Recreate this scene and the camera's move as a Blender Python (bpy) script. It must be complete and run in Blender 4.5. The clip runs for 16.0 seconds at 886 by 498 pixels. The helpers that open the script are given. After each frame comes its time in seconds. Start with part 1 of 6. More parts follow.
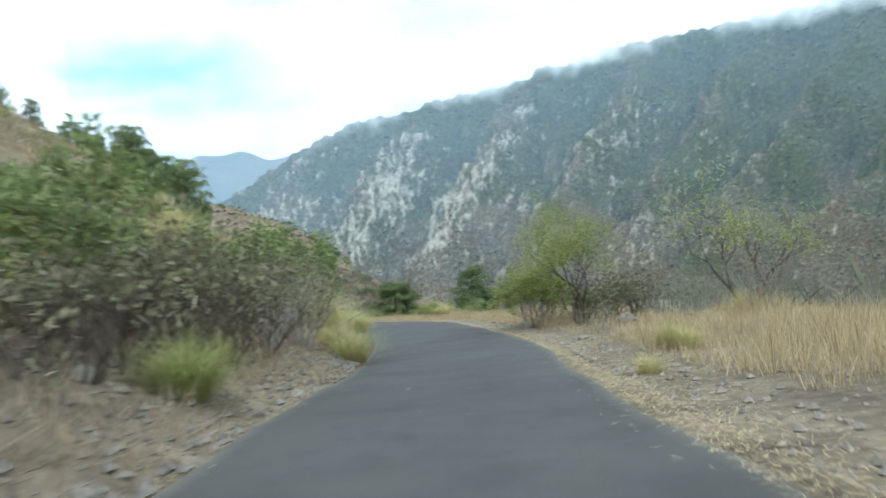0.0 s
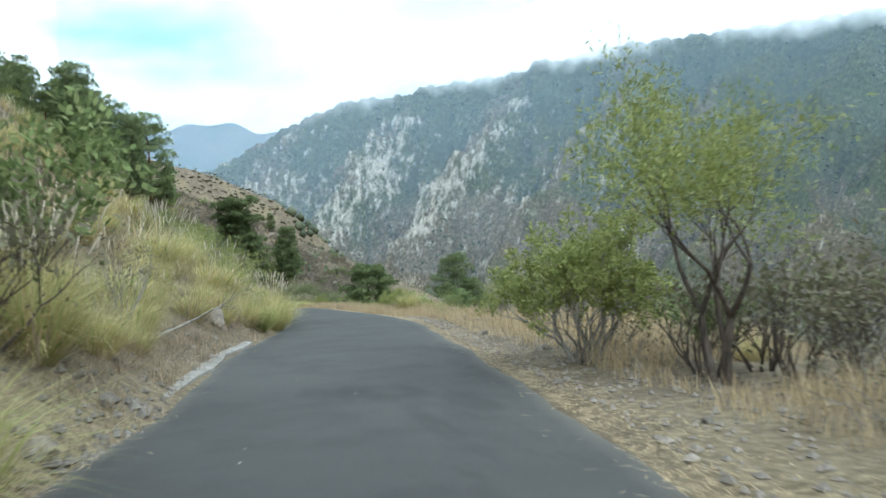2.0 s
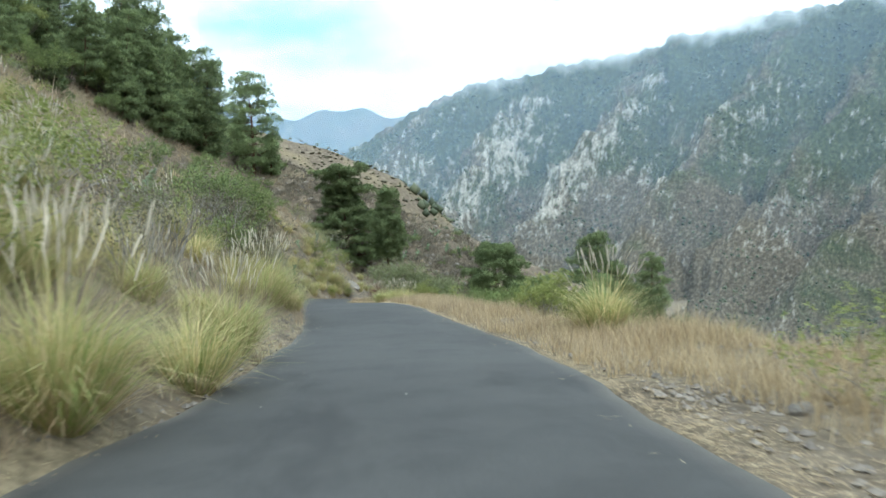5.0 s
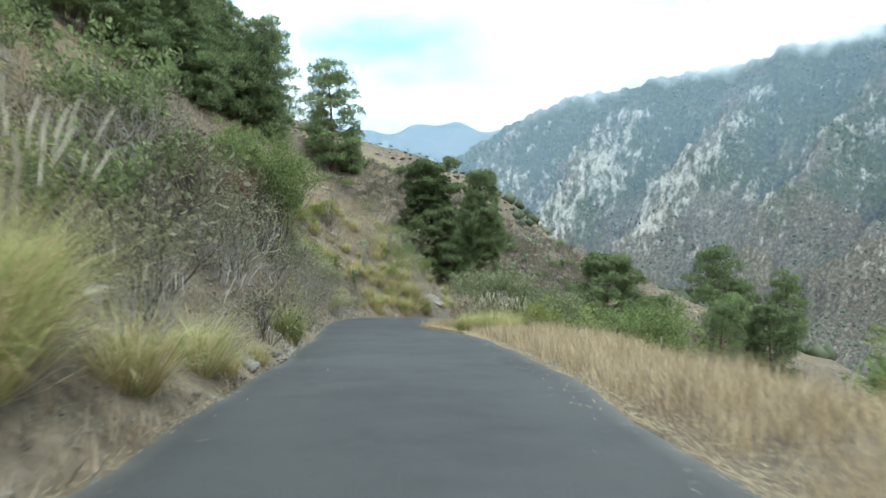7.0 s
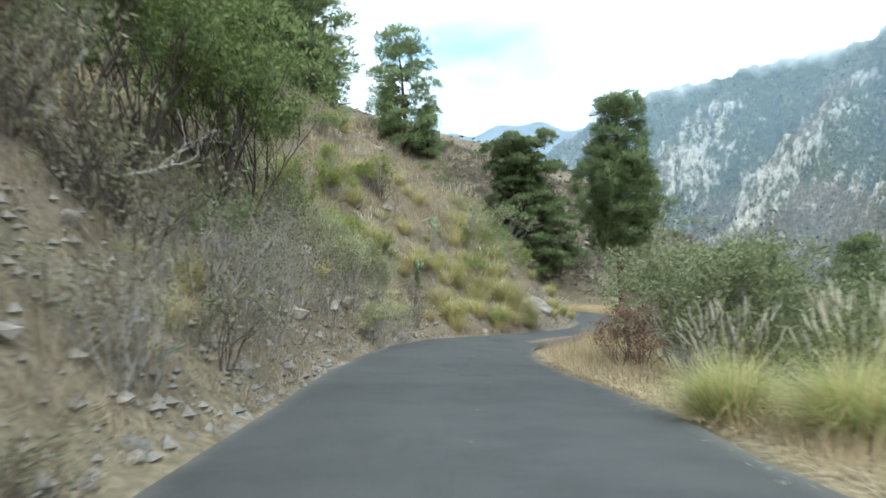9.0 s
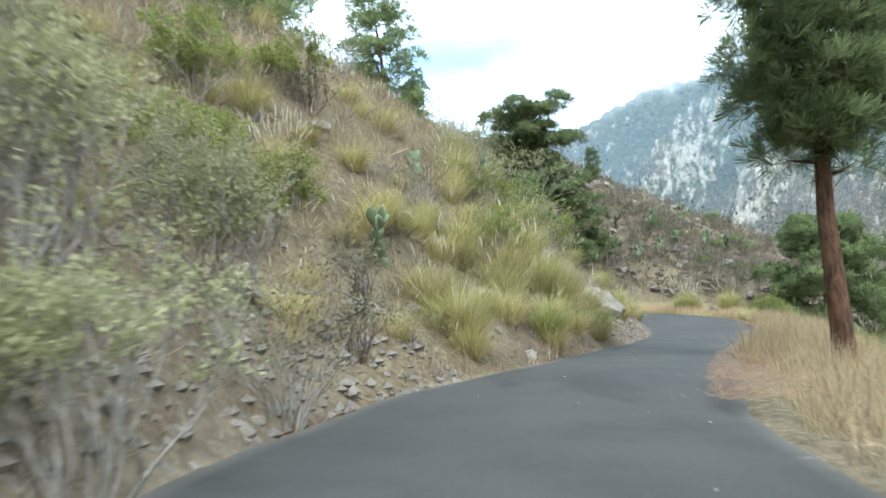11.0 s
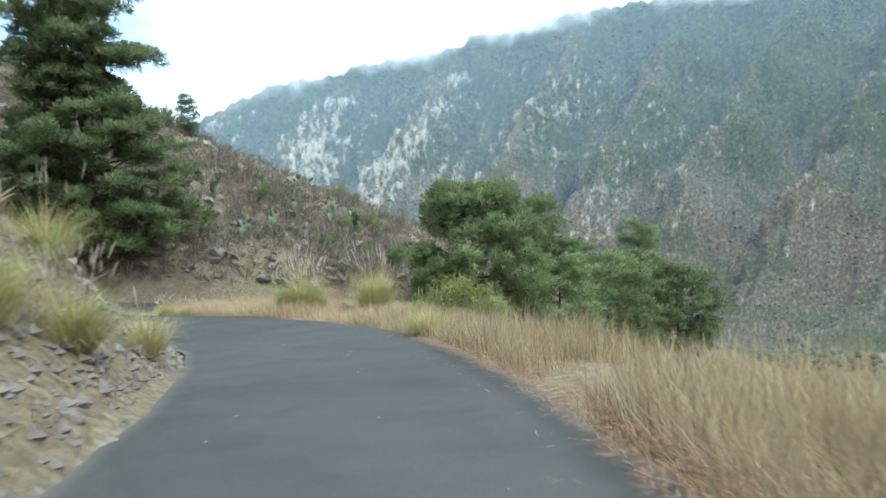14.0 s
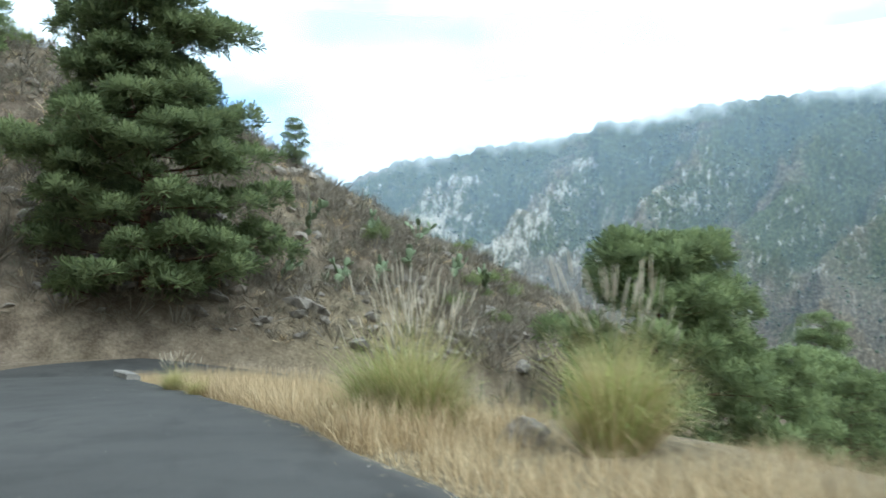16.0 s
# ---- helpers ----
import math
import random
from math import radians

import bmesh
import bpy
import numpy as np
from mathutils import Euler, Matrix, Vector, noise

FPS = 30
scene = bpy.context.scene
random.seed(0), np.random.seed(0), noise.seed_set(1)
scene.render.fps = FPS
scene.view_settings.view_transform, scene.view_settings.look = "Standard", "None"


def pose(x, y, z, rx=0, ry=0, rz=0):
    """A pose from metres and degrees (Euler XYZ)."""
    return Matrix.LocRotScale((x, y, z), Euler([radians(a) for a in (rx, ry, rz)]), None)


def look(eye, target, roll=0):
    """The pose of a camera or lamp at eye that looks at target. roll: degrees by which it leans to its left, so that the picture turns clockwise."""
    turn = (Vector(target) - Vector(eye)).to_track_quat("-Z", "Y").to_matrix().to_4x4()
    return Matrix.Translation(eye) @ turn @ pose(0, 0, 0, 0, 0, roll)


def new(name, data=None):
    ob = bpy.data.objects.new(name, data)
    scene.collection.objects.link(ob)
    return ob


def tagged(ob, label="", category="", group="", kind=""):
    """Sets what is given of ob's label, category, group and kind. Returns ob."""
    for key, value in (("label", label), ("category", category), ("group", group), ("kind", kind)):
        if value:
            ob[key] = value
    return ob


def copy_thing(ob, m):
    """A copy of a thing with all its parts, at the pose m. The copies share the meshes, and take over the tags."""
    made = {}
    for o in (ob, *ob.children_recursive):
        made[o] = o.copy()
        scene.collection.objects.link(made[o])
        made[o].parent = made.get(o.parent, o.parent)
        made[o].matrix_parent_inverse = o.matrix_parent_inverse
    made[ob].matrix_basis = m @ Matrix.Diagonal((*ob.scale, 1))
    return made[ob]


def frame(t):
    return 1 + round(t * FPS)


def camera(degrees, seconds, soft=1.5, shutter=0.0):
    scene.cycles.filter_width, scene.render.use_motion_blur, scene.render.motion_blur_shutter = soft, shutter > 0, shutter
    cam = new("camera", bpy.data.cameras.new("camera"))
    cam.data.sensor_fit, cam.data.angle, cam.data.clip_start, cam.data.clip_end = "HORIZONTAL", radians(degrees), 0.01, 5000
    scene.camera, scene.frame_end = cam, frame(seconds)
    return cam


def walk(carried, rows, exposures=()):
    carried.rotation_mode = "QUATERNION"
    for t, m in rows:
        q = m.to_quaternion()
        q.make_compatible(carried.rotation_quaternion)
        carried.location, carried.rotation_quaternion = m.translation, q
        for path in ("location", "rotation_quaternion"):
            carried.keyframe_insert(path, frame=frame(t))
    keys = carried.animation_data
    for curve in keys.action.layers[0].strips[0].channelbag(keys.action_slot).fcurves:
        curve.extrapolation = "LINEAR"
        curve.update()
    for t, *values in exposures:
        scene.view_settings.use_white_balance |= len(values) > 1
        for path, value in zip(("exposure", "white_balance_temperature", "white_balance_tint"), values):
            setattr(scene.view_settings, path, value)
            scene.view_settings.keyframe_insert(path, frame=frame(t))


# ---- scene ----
cam = camera(58.9, 16.0, soft=1.5, shutter=0.3)
PATH = [
    (0, (0.000, 0.000, 1.200), (0.589, 1.911, 1.194), -5.88),
    (0.5, (1.453, 3.794, 0.946), (2.233, 5.636, 0.939), -5.32),
    (1, (2.524, 6.969, 0.738), (3.279, 8.821, 0.712), -3.96),
    (1.5, (3.414, 9.591, 0.518), (4.109, 11.466, 0.486), -2.84),
    (2, (4.372, 12.617, 0.306), (4.999, 14.516, 0.266), -1.73),
    (2.5, (5.269, 15.503, 0.094), (5.842, 17.419, 0.045), -0.79),
    (3, (6.222, 18.855, -0.203), (6.736, 20.788, -0.255), -0.25),
    (3.5, (7.101, 22.515, -0.451), (7.552, 24.463, -0.512), -0.31),
    (4, (7.916, 26.798, -0.679), (8.320, 28.756, -0.750), -1.15),
    (6.5, (10.628, 46.649, -2.098), (10.771, 48.643, -2.153), -0.66),
    (7, (10.784, 51.357, -2.406), (10.863, 53.355, -2.438), -0.66),
    (7.5, (10.842, 55.818, -2.683), (10.860, 57.818, -2.699), -0.76),
    (8, (10.817, 60.736, -2.989), (10.766, 62.736, -3.006), -1.24),
    (8.5, (10.623, 65.010, -3.291), (10.511, 67.007, -3.313), -1.22),
    (11, (9.294, 85.251, -5.257), (9.165, 87.247, -5.246), -5.11),
    (11.5, (9.619, 88.636, -5.442), (9.583, 90.635, -5.402), -5.48),
    (12, (10.179, 92.277, -5.679), (10.310, 94.272, -5.631), -5.90),
    (12.5, (10.960, 95.524, -5.987), (11.243, 97.503, -5.945), -5.90),
    (13, (12.035, 98.872, -6.400), (12.516, 100.813, -6.402), -5.93),
    (13.5, (13.133, 101.893, -6.729), (13.811, 103.773, -6.787), -5.63),
    (14, (14.240, 105.048, -7.040), (15.020, 106.888, -7.120), -4.41),
    (14.5, (15.225, 108.083, -7.314), (16.085, 109.886, -7.403), -2.21),
    (15, (16.265, 111.783, -7.608), (17.107, 113.597, -7.661), -0.83),
    (15.5, (16.993, 115.382, -7.844), (17.702, 117.251, -7.794), -0.10),
    (16, (17.438, 119.266, -8.084), (17.950, 121.195, -7.949), 0.08),
]
walk(cam, [(t, look(eye, target, roll)) for t, eye, target, roll in PATH], [(0, 0.62, 5620, -2), (4, 0.66, 5600, -2), (6.5, 0.74, 5600, -2), (8.5, 0.84, 5650, -1), (11, 1.1, 5700, 0), (12, 1.0, 5680, -1), (13, 0.88, 5600, -2), (14.5, 0.92, 5560, -2), (16, 0.8, 5560, -2)])

# ---- world, sun, exposure ----
world = bpy.data.worlds.new("sky")
scene.world = world
world.use_nodes = True
wn, wl = world.node_tree.nodes, world.node_tree.links
wn.clear()
SUN_EL, SUN_AZ = 52, 155        # degrees; azimuth clockwise from +y


def wnode(kind, **values):
    n = wn.new(kind)
    for k, v in values.items():
        n.inputs[k].default_value = v
    return n


sky = wn.new("ShaderNodeTexSky")
sky.sky_type, sky.sun_disc = "NISHITA", False
sky.sun_elevation, sky.sun_rotation = radians(SUN_EL), radians(SUN_AZ)
sky.air_density, sky.dust_density, sky.ozone_density = 1.0, 0.4, 6.0
sky_gain = wn.new("ShaderNodeVectorMath")
sky_gain.operation = "SCALE"
sky_gain.inputs["Scale"].default_value = 0.2
wl.new(sky.outputs[0], sky_gain.inputs[0])
coord = wn.new("ShaderNodeTexCoord")
stretch = wn.new("ShaderNodeMapping")
stretch.inputs["Scale"].default_value = (1.0, 1.0, 2.6)
stretch.inputs["Location"].default_value = (0.3, 0.1, 0.0)
wl.new(coord.outputs["Generated"], stretch.inputs[0])
puff = wnode("ShaderNodeTexNoise", Scale=5.2, Detail=8.0, Roughness=0.6)
wl.new(stretch.outputs[0], puff.inputs["Vector"])
# the break in the clouds up the valley
gap = wn.new("ShaderNodeVectorMath")
gap.operation = "DISTANCE"
gap.inputs[1].default_value = (-0.02, 0.972, 0.23)
gap_map = wn.new("ShaderNodeMapping")
gap_map.inputs["Scale"].default_value = (1.0, 1.0, 3.3)
gap_map.inputs["Location"].default_value = (0.0, 0.0, -0.529)
wl.new(coord.outputs["Generated"], gap_map.inputs[0])
wl.new(gap_map.outputs[0], gap.inputs[0])
near_gap = wnode("ShaderNodeMapRange")
near_gap.inputs["From Min"].default_value, near_gap.inputs["From Max"].default_value = 0.0, 0.3
near_gap.inputs["To Min"].default_value, near_gap.inputs["To Max"].default_value = -0.24, 0.28
wl.new(gap.outputs["Value"], near_gap.inputs["Value"])
add = wn.new("ShaderNodeMath")
add.operation = "ADD"
wl.new(puff.outputs[0], add.inputs[0])
wl.new(near_gap.outputs[0], add.inputs[1])
cover = wn.new("ShaderNodeMapRange")
cover.interpolation_type = "SMOOTHSTEP"
cover.inputs["From Min"].default_value, cover.inputs["From Max"].default_value = 0.24, 0.6
cover.inputs["To Min"].default_value = 0.0
wl.new(add.outputs[0], cover.inputs["Value"])
mix = wn.new("ShaderNodeMix")
mix.data_type = "RGBA"
wl.new(cover.outputs[0], mix.inputs[0])
wl.new(sky_gain.outputs[0], mix.inputs[6])
billow = wnode("ShaderNodeTexNoise", Scale=4.3, Detail=6.0, Roughness=0.6)
wl.new(stretch.outputs[0], billow.inputs["Vector"])
cloud_tone = wn.new("ShaderNodeValToRGB")
for e_, (at_, c_) in zip(cloud_tone.color_ramp.elements, ((0.34, (0.7, 0.79, 0.86, 1)), (0.56, (1.2, 1.22, 1.25, 1)))):
    e_.position, e_.color = at_, c_
wl.new(billow.outputs[0], cloud_tone.inputs[0])
wl.new(cloud_tone.outputs[0], mix.inputs[7])
back = wn.new("ShaderNodeBackground")
back.inputs["Strength"].default_value = 1.0
wl.new(mix.outputs[2], back.inputs["Color"])
wout = wn.new("ShaderNodeOutputWorld")
wl.new(back.outputs[0], wout.inputs["Surface"])

sun = new("sun", bpy.data.lights.new("sun", "SUN"))
sun.data.energy, sun.data.angle, sun.data.color = 1.3, radians(12), (1.0, 0.95, 0.88)
az, el = radians(SUN_AZ), radians(SUN_EL)
sun.matrix_world = look((math.sin(az) * math.cos(el) * 50, math.cos(az) * math.cos(el) * 50, math.sin(el) * 50), (0, 0, 0))


# ---- materials ----
def material(name, rough=0.9, spec=0.2):
    m = bpy.data.materials.new(name)
    m.use_nodes = True
    b = m.node_tree.nodes["Principled BSDF"]
    b.inputs["Roughness"].default_value = rough
    b.inputs["Specular IOR Level"].default_value = spec
    return m, m.node_tree.nodes, m.node_tree.links, b


def ramp(nodes, stops):
    r = nodes.new("ShaderNodeValToRGB")
    e = r.color_ramp.elements
    while len(e) < len(stops):
        e.new(0.5)
    for el_, (at, c) in zip(e, stops):
        el_.position, el_.color = at, (*c, 1)
    return r


def noise_tex(nodes, links, scale, detail=4.0, rough=0.55, vec=None):
    n = nodes.new("ShaderNodeTexNoise")
    n.inputs["Scale"].default_value, n.inputs["Detail"].default_value, n.inputs["Roughness"].default_value = scale, detail, rough
    if vec is not None:
        links.new(vec, n.inputs["Vector"])
    return n


def blend(nodes, links, kind, a, b, fac):
    m = nodes.new("ShaderNodeMix")
    m.data_type, m.blend_type = "RGBA", kind
    for sock, v in ((m.inputs[6], a), (m.inputs[7], b), (m.inputs[0], fac)):
        if isinstance(v, (int, float)):
            sock.default_value = v
        elif isinstance(v, tuple):
            sock.default_value = (*v, 1)
        else:
            links.new(v, sock)
    return m.outputs[2]


def bump(nodes, links, b, height, strength, distance):
    n = nodes.new("ShaderNodeBump")
    n.inputs["Strength"].default_value, n.inputs["Distance"].default_value = strength, distance
    links.new(height, n.inputs["Height"])
    links.new(n.outputs[0], b.inputs["Normal"])


def leafy(name, colours, glow=0.25, rough=0.75):
    """Leaves and blades: every one its own tint, with some light coming through."""
    m, n, l, b = material(name, rough, 0.25)
    geo = n.new("ShaderNodeNewGeometry")
    r = ramp(n, [(i / (len(colours) - 1), c) for i, c in enumerate(colours)])
    l.new(geo.outputs["Random Per Island"], r.inputs[0])
    info = n.new("ShaderNodeObjectInfo")
    hue = n.new("ShaderNodeHueSaturation")
    scale = n.new("ShaderNodeMapRange")
    scale.inputs["To Min"].default_value, scale.inputs["To Max"].default_value = 0.78, 1.2
    l.new(info.outputs["Random"], scale.inputs[0])
    l.new(scale.outputs[0], hue.inputs["Value"])
    l.new(r.outputs[0], hue.inputs["Color"])
    l.new(hue.outputs[0], b.inputs["Base Color"])
    t = n.new("ShaderNodeBsdfTranslucent")
    l.new(hue.outputs[0], t.inputs["Color"])
    mx = n.new("ShaderNodeMixShader")
    mx.inputs[0].default_value = glow
    l.new(b.outputs[0], mx.inputs[1])
    l.new(t.outputs[0], mx.inputs[2])
    l.new(mx.outputs[0], n["Material Output"].inputs["Surface"])
    return m


def object_coord(n):
    c = n.new("ShaderNodeTexCoord")
    return c.outputs["Object"]


def make_ground():
    m, n, l, b = material("dry_hillside_soil", 0.95, 0.1)
    v = object_coord(n)
    big, mid, fine = noise_tex(n, l, 0.07, 5, 0.6, v), noise_tex(n, l, 0.9, 6, 0.65, v), noise_tex(n, l, 9, 5, 0.7, v)
    soil = ramp(n, [(0.3, (0.1, 0.08, 0.062)), (0.5, (0.2, 0.163, 0.122)), (0.7, (0.33, 0.275, 0.2))])
    l.new(mid.outputs[0], soil.inputs[0])
    straw = ramp(n, [(0.35, (0.17, 0.137, 0.088)), (0.65, (0.38, 0.315, 0.205))])
    l.new(fine.outputs[0], straw.inputs[0])
    k = n.new("ShaderNodeMapRange")
    k.inputs["From Min"].default_value, k.inputs["From Max"].default_value = 0.42, 0.58
    l.new(big.outputs[0], k.inputs[0])
    c = blend(n, l, "MIX", soil.outputs[0], straw.outputs[0], k.outputs[0])
    earth = ramp(n, [(0.3, (0.085, 0.068, 0.052)), (0.5, (0.185, 0.148, 0.112)), (0.7, (0.33, 0.275, 0.21))])
    l.new(mid.outputs[0], earth.inputs[0])
    at = n.new("ShaderNodeAttribute")
    at.attribute_name = "earth"
    c = blend(n, l, "MIX", c, earth.outputs[0], at.outputs["Fac"])
    stones = n.new("ShaderNodeTexVoronoi")
    stones.inputs["Scale"].default_value = 7
    l.new(v, stones.inputs["Vector"])
    s = ramp(n, [(0.05, (0.8, 0.78, 0.75)), (0.35, (1, 1, 1)), (0.7, (0.6, 0.58, 0.56))])
    l.new(stones.outputs["Distance"], s.inputs[0])
    c = blend(n, l, "MULTIPLY", c, s.outputs[0], 0.6)
    l.new(c, b.inputs["Base Color"])
    h = n.new("ShaderNodeMath")
    l.new(fine.outputs[0], h.inputs[0])
    l.new(mid.outputs[0], h.inputs[1])
    bump(n, l, b, h.outputs[0], 0.8, 0.12)
    return m


def make_asphalt():
    m, n, l, b = material("worn_asphalt", 0.85, 0.35)
    v = object_coord(n)
    grit, patch, wide = noise_tex(n, l, 90, 3, 0.7, v), noise_tex(n, l, 1.1, 5, 0.6, v), noise_tex(n, l, 0.22, 3, 0.5, v)
    g = ramp(n, [(0.3, (0.042, 0.041, 0.039)), (0.7, (0.08, 0.078, 0.074))])
    l.new(grit.outputs[0], g.inputs[0])
    p = ramp(n, [(0.35, (0.72, 0.72, 0.72)), (0.5, (1, 1, 1)), (0.7, (1.18, 1.17, 1.14))])
    l.new(patch.outputs[0], p.inputs[0])
    w = ramp(n, [(0.38, (0.8, 0.8, 0.8)), (0.6, (1.1, 1.1, 1.1))])
    l.new(wide.outputs[0], w.inputs[0])
    c = blend(n, l, "MULTIPLY", g.outputs[0], p.outputs[0], 0.6)
    c = blend(n, l, "MULTIPLY", c, w.outputs[0], 0.8)
    tar_map = n.new("ShaderNodeMapping")
    tar_map.inputs["Scale"].default_value = (0.9, 0.28, 1)
    tar_map.inputs["Rotation"].default_value = (0, 0, 0.6)
    l.new(v, tar_map.inputs[0])
    tar = noise_tex(n, l, 0.8, 4, 0.6, tar_map.outputs[0])
    tr = ramp(n, [(0.58, (1, 1, 1)), (0.66, (0.66, 0.66, 0.67))])
    l.new(tar.outputs[0], tr.inputs[0])
    c = blend(n, l, "MULTIPLY", c, tr.outputs[0], 0.8)
    # pale dust trodden in at the ragged edges
    at = n.new("ShaderNodeAttribute")
    at.attribute_name = "dust"
    dm = n.new("ShaderNodeMath")
    dm.operation = "MULTIPLY"
    l.new(at.outputs["Fac"], dm.inputs[0])
    l.new(patch.outputs[0], dm.inputs[1])
    c = blend(n, l, "MIX", c, (0.2, 0.175, 0.145), dm.outputs[0])
    l.new(c, b.inputs["Base Color"])
    bump(n, l, b, grit.outputs[0], 0.5, 0.006)
    return m


def make_stone(name, dark, light, scale=3.0):
    m, n, l, b = material(name, 0.92, 0.15)
    v = object_coord(n)
    a, f = noise_tex(n, l, scale, 6, 0.65, v), noise_tex(n, l, scale * 9, 4, 0.7, v)
    r = ramp(n, [(0.3, dark), (0.7, light)])
    l.new(a.outputs[0], r.inputs[0])
    q = ramp(n, [(0.3, (0.7, 0.7, 0.7)), (0.7, (1.15, 1.15, 1.15))])
    l.new(f.outputs[0], q.inputs[0])
    info = n.new("ShaderNodeObjectInfo")
    t = ramp(n, [(0, (0.75, 0.75, 0.75)), (1, (1.25, 1.2, 1.15))])
    l.new(info.outputs["Random"], t.inputs[0])
    c = blend(n, l, "MULTIPLY", r.outputs[0], q.outputs[0], 0.8)
    c = blend(n, l, "MULTIPLY", c, t.outputs[0], 1.0)
    l.new(c, b.inputs["Base Color"])
    bump(n, l, b, f.outputs[0], 0.6, 0.02)
    return m


def make_bark(name, dark, light):
    m, n, l, b = material(name, 0.9, 0.15)
    v = object_coord(n)
    s = n.new("ShaderNodeMapping")
    s.inputs["Scale"].default_value = (1, 1, 0.25)
    l.new(v, s.inputs[0])
    a = noise_tex(n, l, 14, 5, 0.65, s.outputs[0])
    r = ramp(n, [(0.35, dark), (0.65, light)])
    l.new(a.outputs[0], r.inputs[0])
    l.new(r.outputs[0], b.inputs["Base Color"])
    bump(n, l, b, a.outputs[0], 0.7, 0.03)
    return m


def make_mountain():
    """Scrub and bare rock; the flutes follow the fall of the slope, which the UV map holds."""
    m, n, l, b = material("scrub_and_rock_of_the_mountain", 0.95, 0.05)
    v = object_coord(n)
    uv = n.new("ShaderNodeUVMap")
    flute = noise_tex(n, l, 1.0, 8, 0.68, uv.outputs[0])
    dots_map = n.new("ShaderNodeMapping")
    dots_map.inputs["Scale"].default_value = (2.1, 3.6, 1)
    l.new(uv.outputs[0], dots_map.inputs[0])
    fine = noise_tex(n, l, 1.0, 7, 0.74, dots_map.outputs[0])
    patch = noise_tex(n, l, 0.006, 7, 0.68, v)
    green = ramp(n, [(0.32, (0.024, 0.03, 0.016)), (0.5, (0.062, 0.073, 0.036)), (0.68, (0.15, 0.155, 0.078))])
    brown = ramp(n, [(0.32, (0.042, 0.037, 0.026)), (0.5, (0.118, 0.097, 0.068)), (0.68, (0.27, 0.232, 0.165))])
    l.new(fine.outputs[0], green.inputs[0])
    l.new(fine.outputs[0], brown.inputs[0])
    at = n.new("ShaderNodeAttribute")
    at.attribute_name = "bare"
    # the darker green also stands for the shaded flanks of the spurs
    wood = n.new("ShaderNodeAttribute")
    wood.attribute_name = "wood_and_shade"
    pm = n.new("ShaderNodeMath")
    pm.operation = "SUBTRACT"
    l.new(patch.outputs[0], pm.inputs[0])
    l.new(wood.outputs["Fac"], pm.inputs[1])
    pk = n.new("ShaderNodeMapRange")
    pk.inputs["From Min"].default_value, pk.inputs["From Max"].default_value = 0.38, 0.56
    l.new(pm.outputs[0], pk.inputs[0])
    scrub = blend(n, l, "MIX", green.outputs[0], brown.outputs[0], pk.outputs[0])
    rock = ramp(n, [(0.3, (0.2, 0.178, 0.145)), (0.52, (0.4, 0.365, 0.3)), (0.72, (0.6, 0.555, 0.47))])
    l.new(fine.outputs[0], rock.inputs[0])
    sm = n.new("ShaderNodeMath")
    sm.operation = "MULTIPLY_ADD"
    sm.inputs[1].default_value = 1.7
    l.new(flute.outputs[0], sm.inputs[0])
    l.new(at.outputs["Fac"], sm.inputs[2])
    k = n.new("ShaderNodeMapRange")
    k.inputs["From Min"].default_value, k.inputs["From Max"].default_value = 1.02, 1.26
    l.new(sm.outputs[0], k.inputs[0])
    c = blend(n, l, "MIX", scrub, rock.outputs[0], k.outputs[0])
    l.new(c, b.inputs["Base Color"])
    bump(n, l, b, flute.outputs[0], 0.7, 10)
    return m


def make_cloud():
    m, n, l, b = material("glowing_cloud_mist", 1.0, 0.0)
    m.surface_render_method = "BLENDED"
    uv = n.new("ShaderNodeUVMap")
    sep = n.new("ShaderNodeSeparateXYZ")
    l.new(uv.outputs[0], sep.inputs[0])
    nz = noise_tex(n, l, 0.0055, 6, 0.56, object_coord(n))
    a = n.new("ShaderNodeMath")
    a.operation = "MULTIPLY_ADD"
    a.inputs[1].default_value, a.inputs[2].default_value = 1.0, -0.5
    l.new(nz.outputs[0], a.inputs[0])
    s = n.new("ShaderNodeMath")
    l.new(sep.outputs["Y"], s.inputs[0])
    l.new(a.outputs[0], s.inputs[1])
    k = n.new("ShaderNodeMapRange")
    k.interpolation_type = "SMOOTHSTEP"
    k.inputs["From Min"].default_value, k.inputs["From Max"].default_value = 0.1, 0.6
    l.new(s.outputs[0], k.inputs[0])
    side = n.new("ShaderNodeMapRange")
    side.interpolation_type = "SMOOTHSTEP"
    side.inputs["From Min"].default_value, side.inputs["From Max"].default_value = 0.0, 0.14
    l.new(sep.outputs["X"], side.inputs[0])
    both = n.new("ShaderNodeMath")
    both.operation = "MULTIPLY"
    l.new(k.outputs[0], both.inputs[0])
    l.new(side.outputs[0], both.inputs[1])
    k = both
    # an even white glow stands in for daylight on the cloud
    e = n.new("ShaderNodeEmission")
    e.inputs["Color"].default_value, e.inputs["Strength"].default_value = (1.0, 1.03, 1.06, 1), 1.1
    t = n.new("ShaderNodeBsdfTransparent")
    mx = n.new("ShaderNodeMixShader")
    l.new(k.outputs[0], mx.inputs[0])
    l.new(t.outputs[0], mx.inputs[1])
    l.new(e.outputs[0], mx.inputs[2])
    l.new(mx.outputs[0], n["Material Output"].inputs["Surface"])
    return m


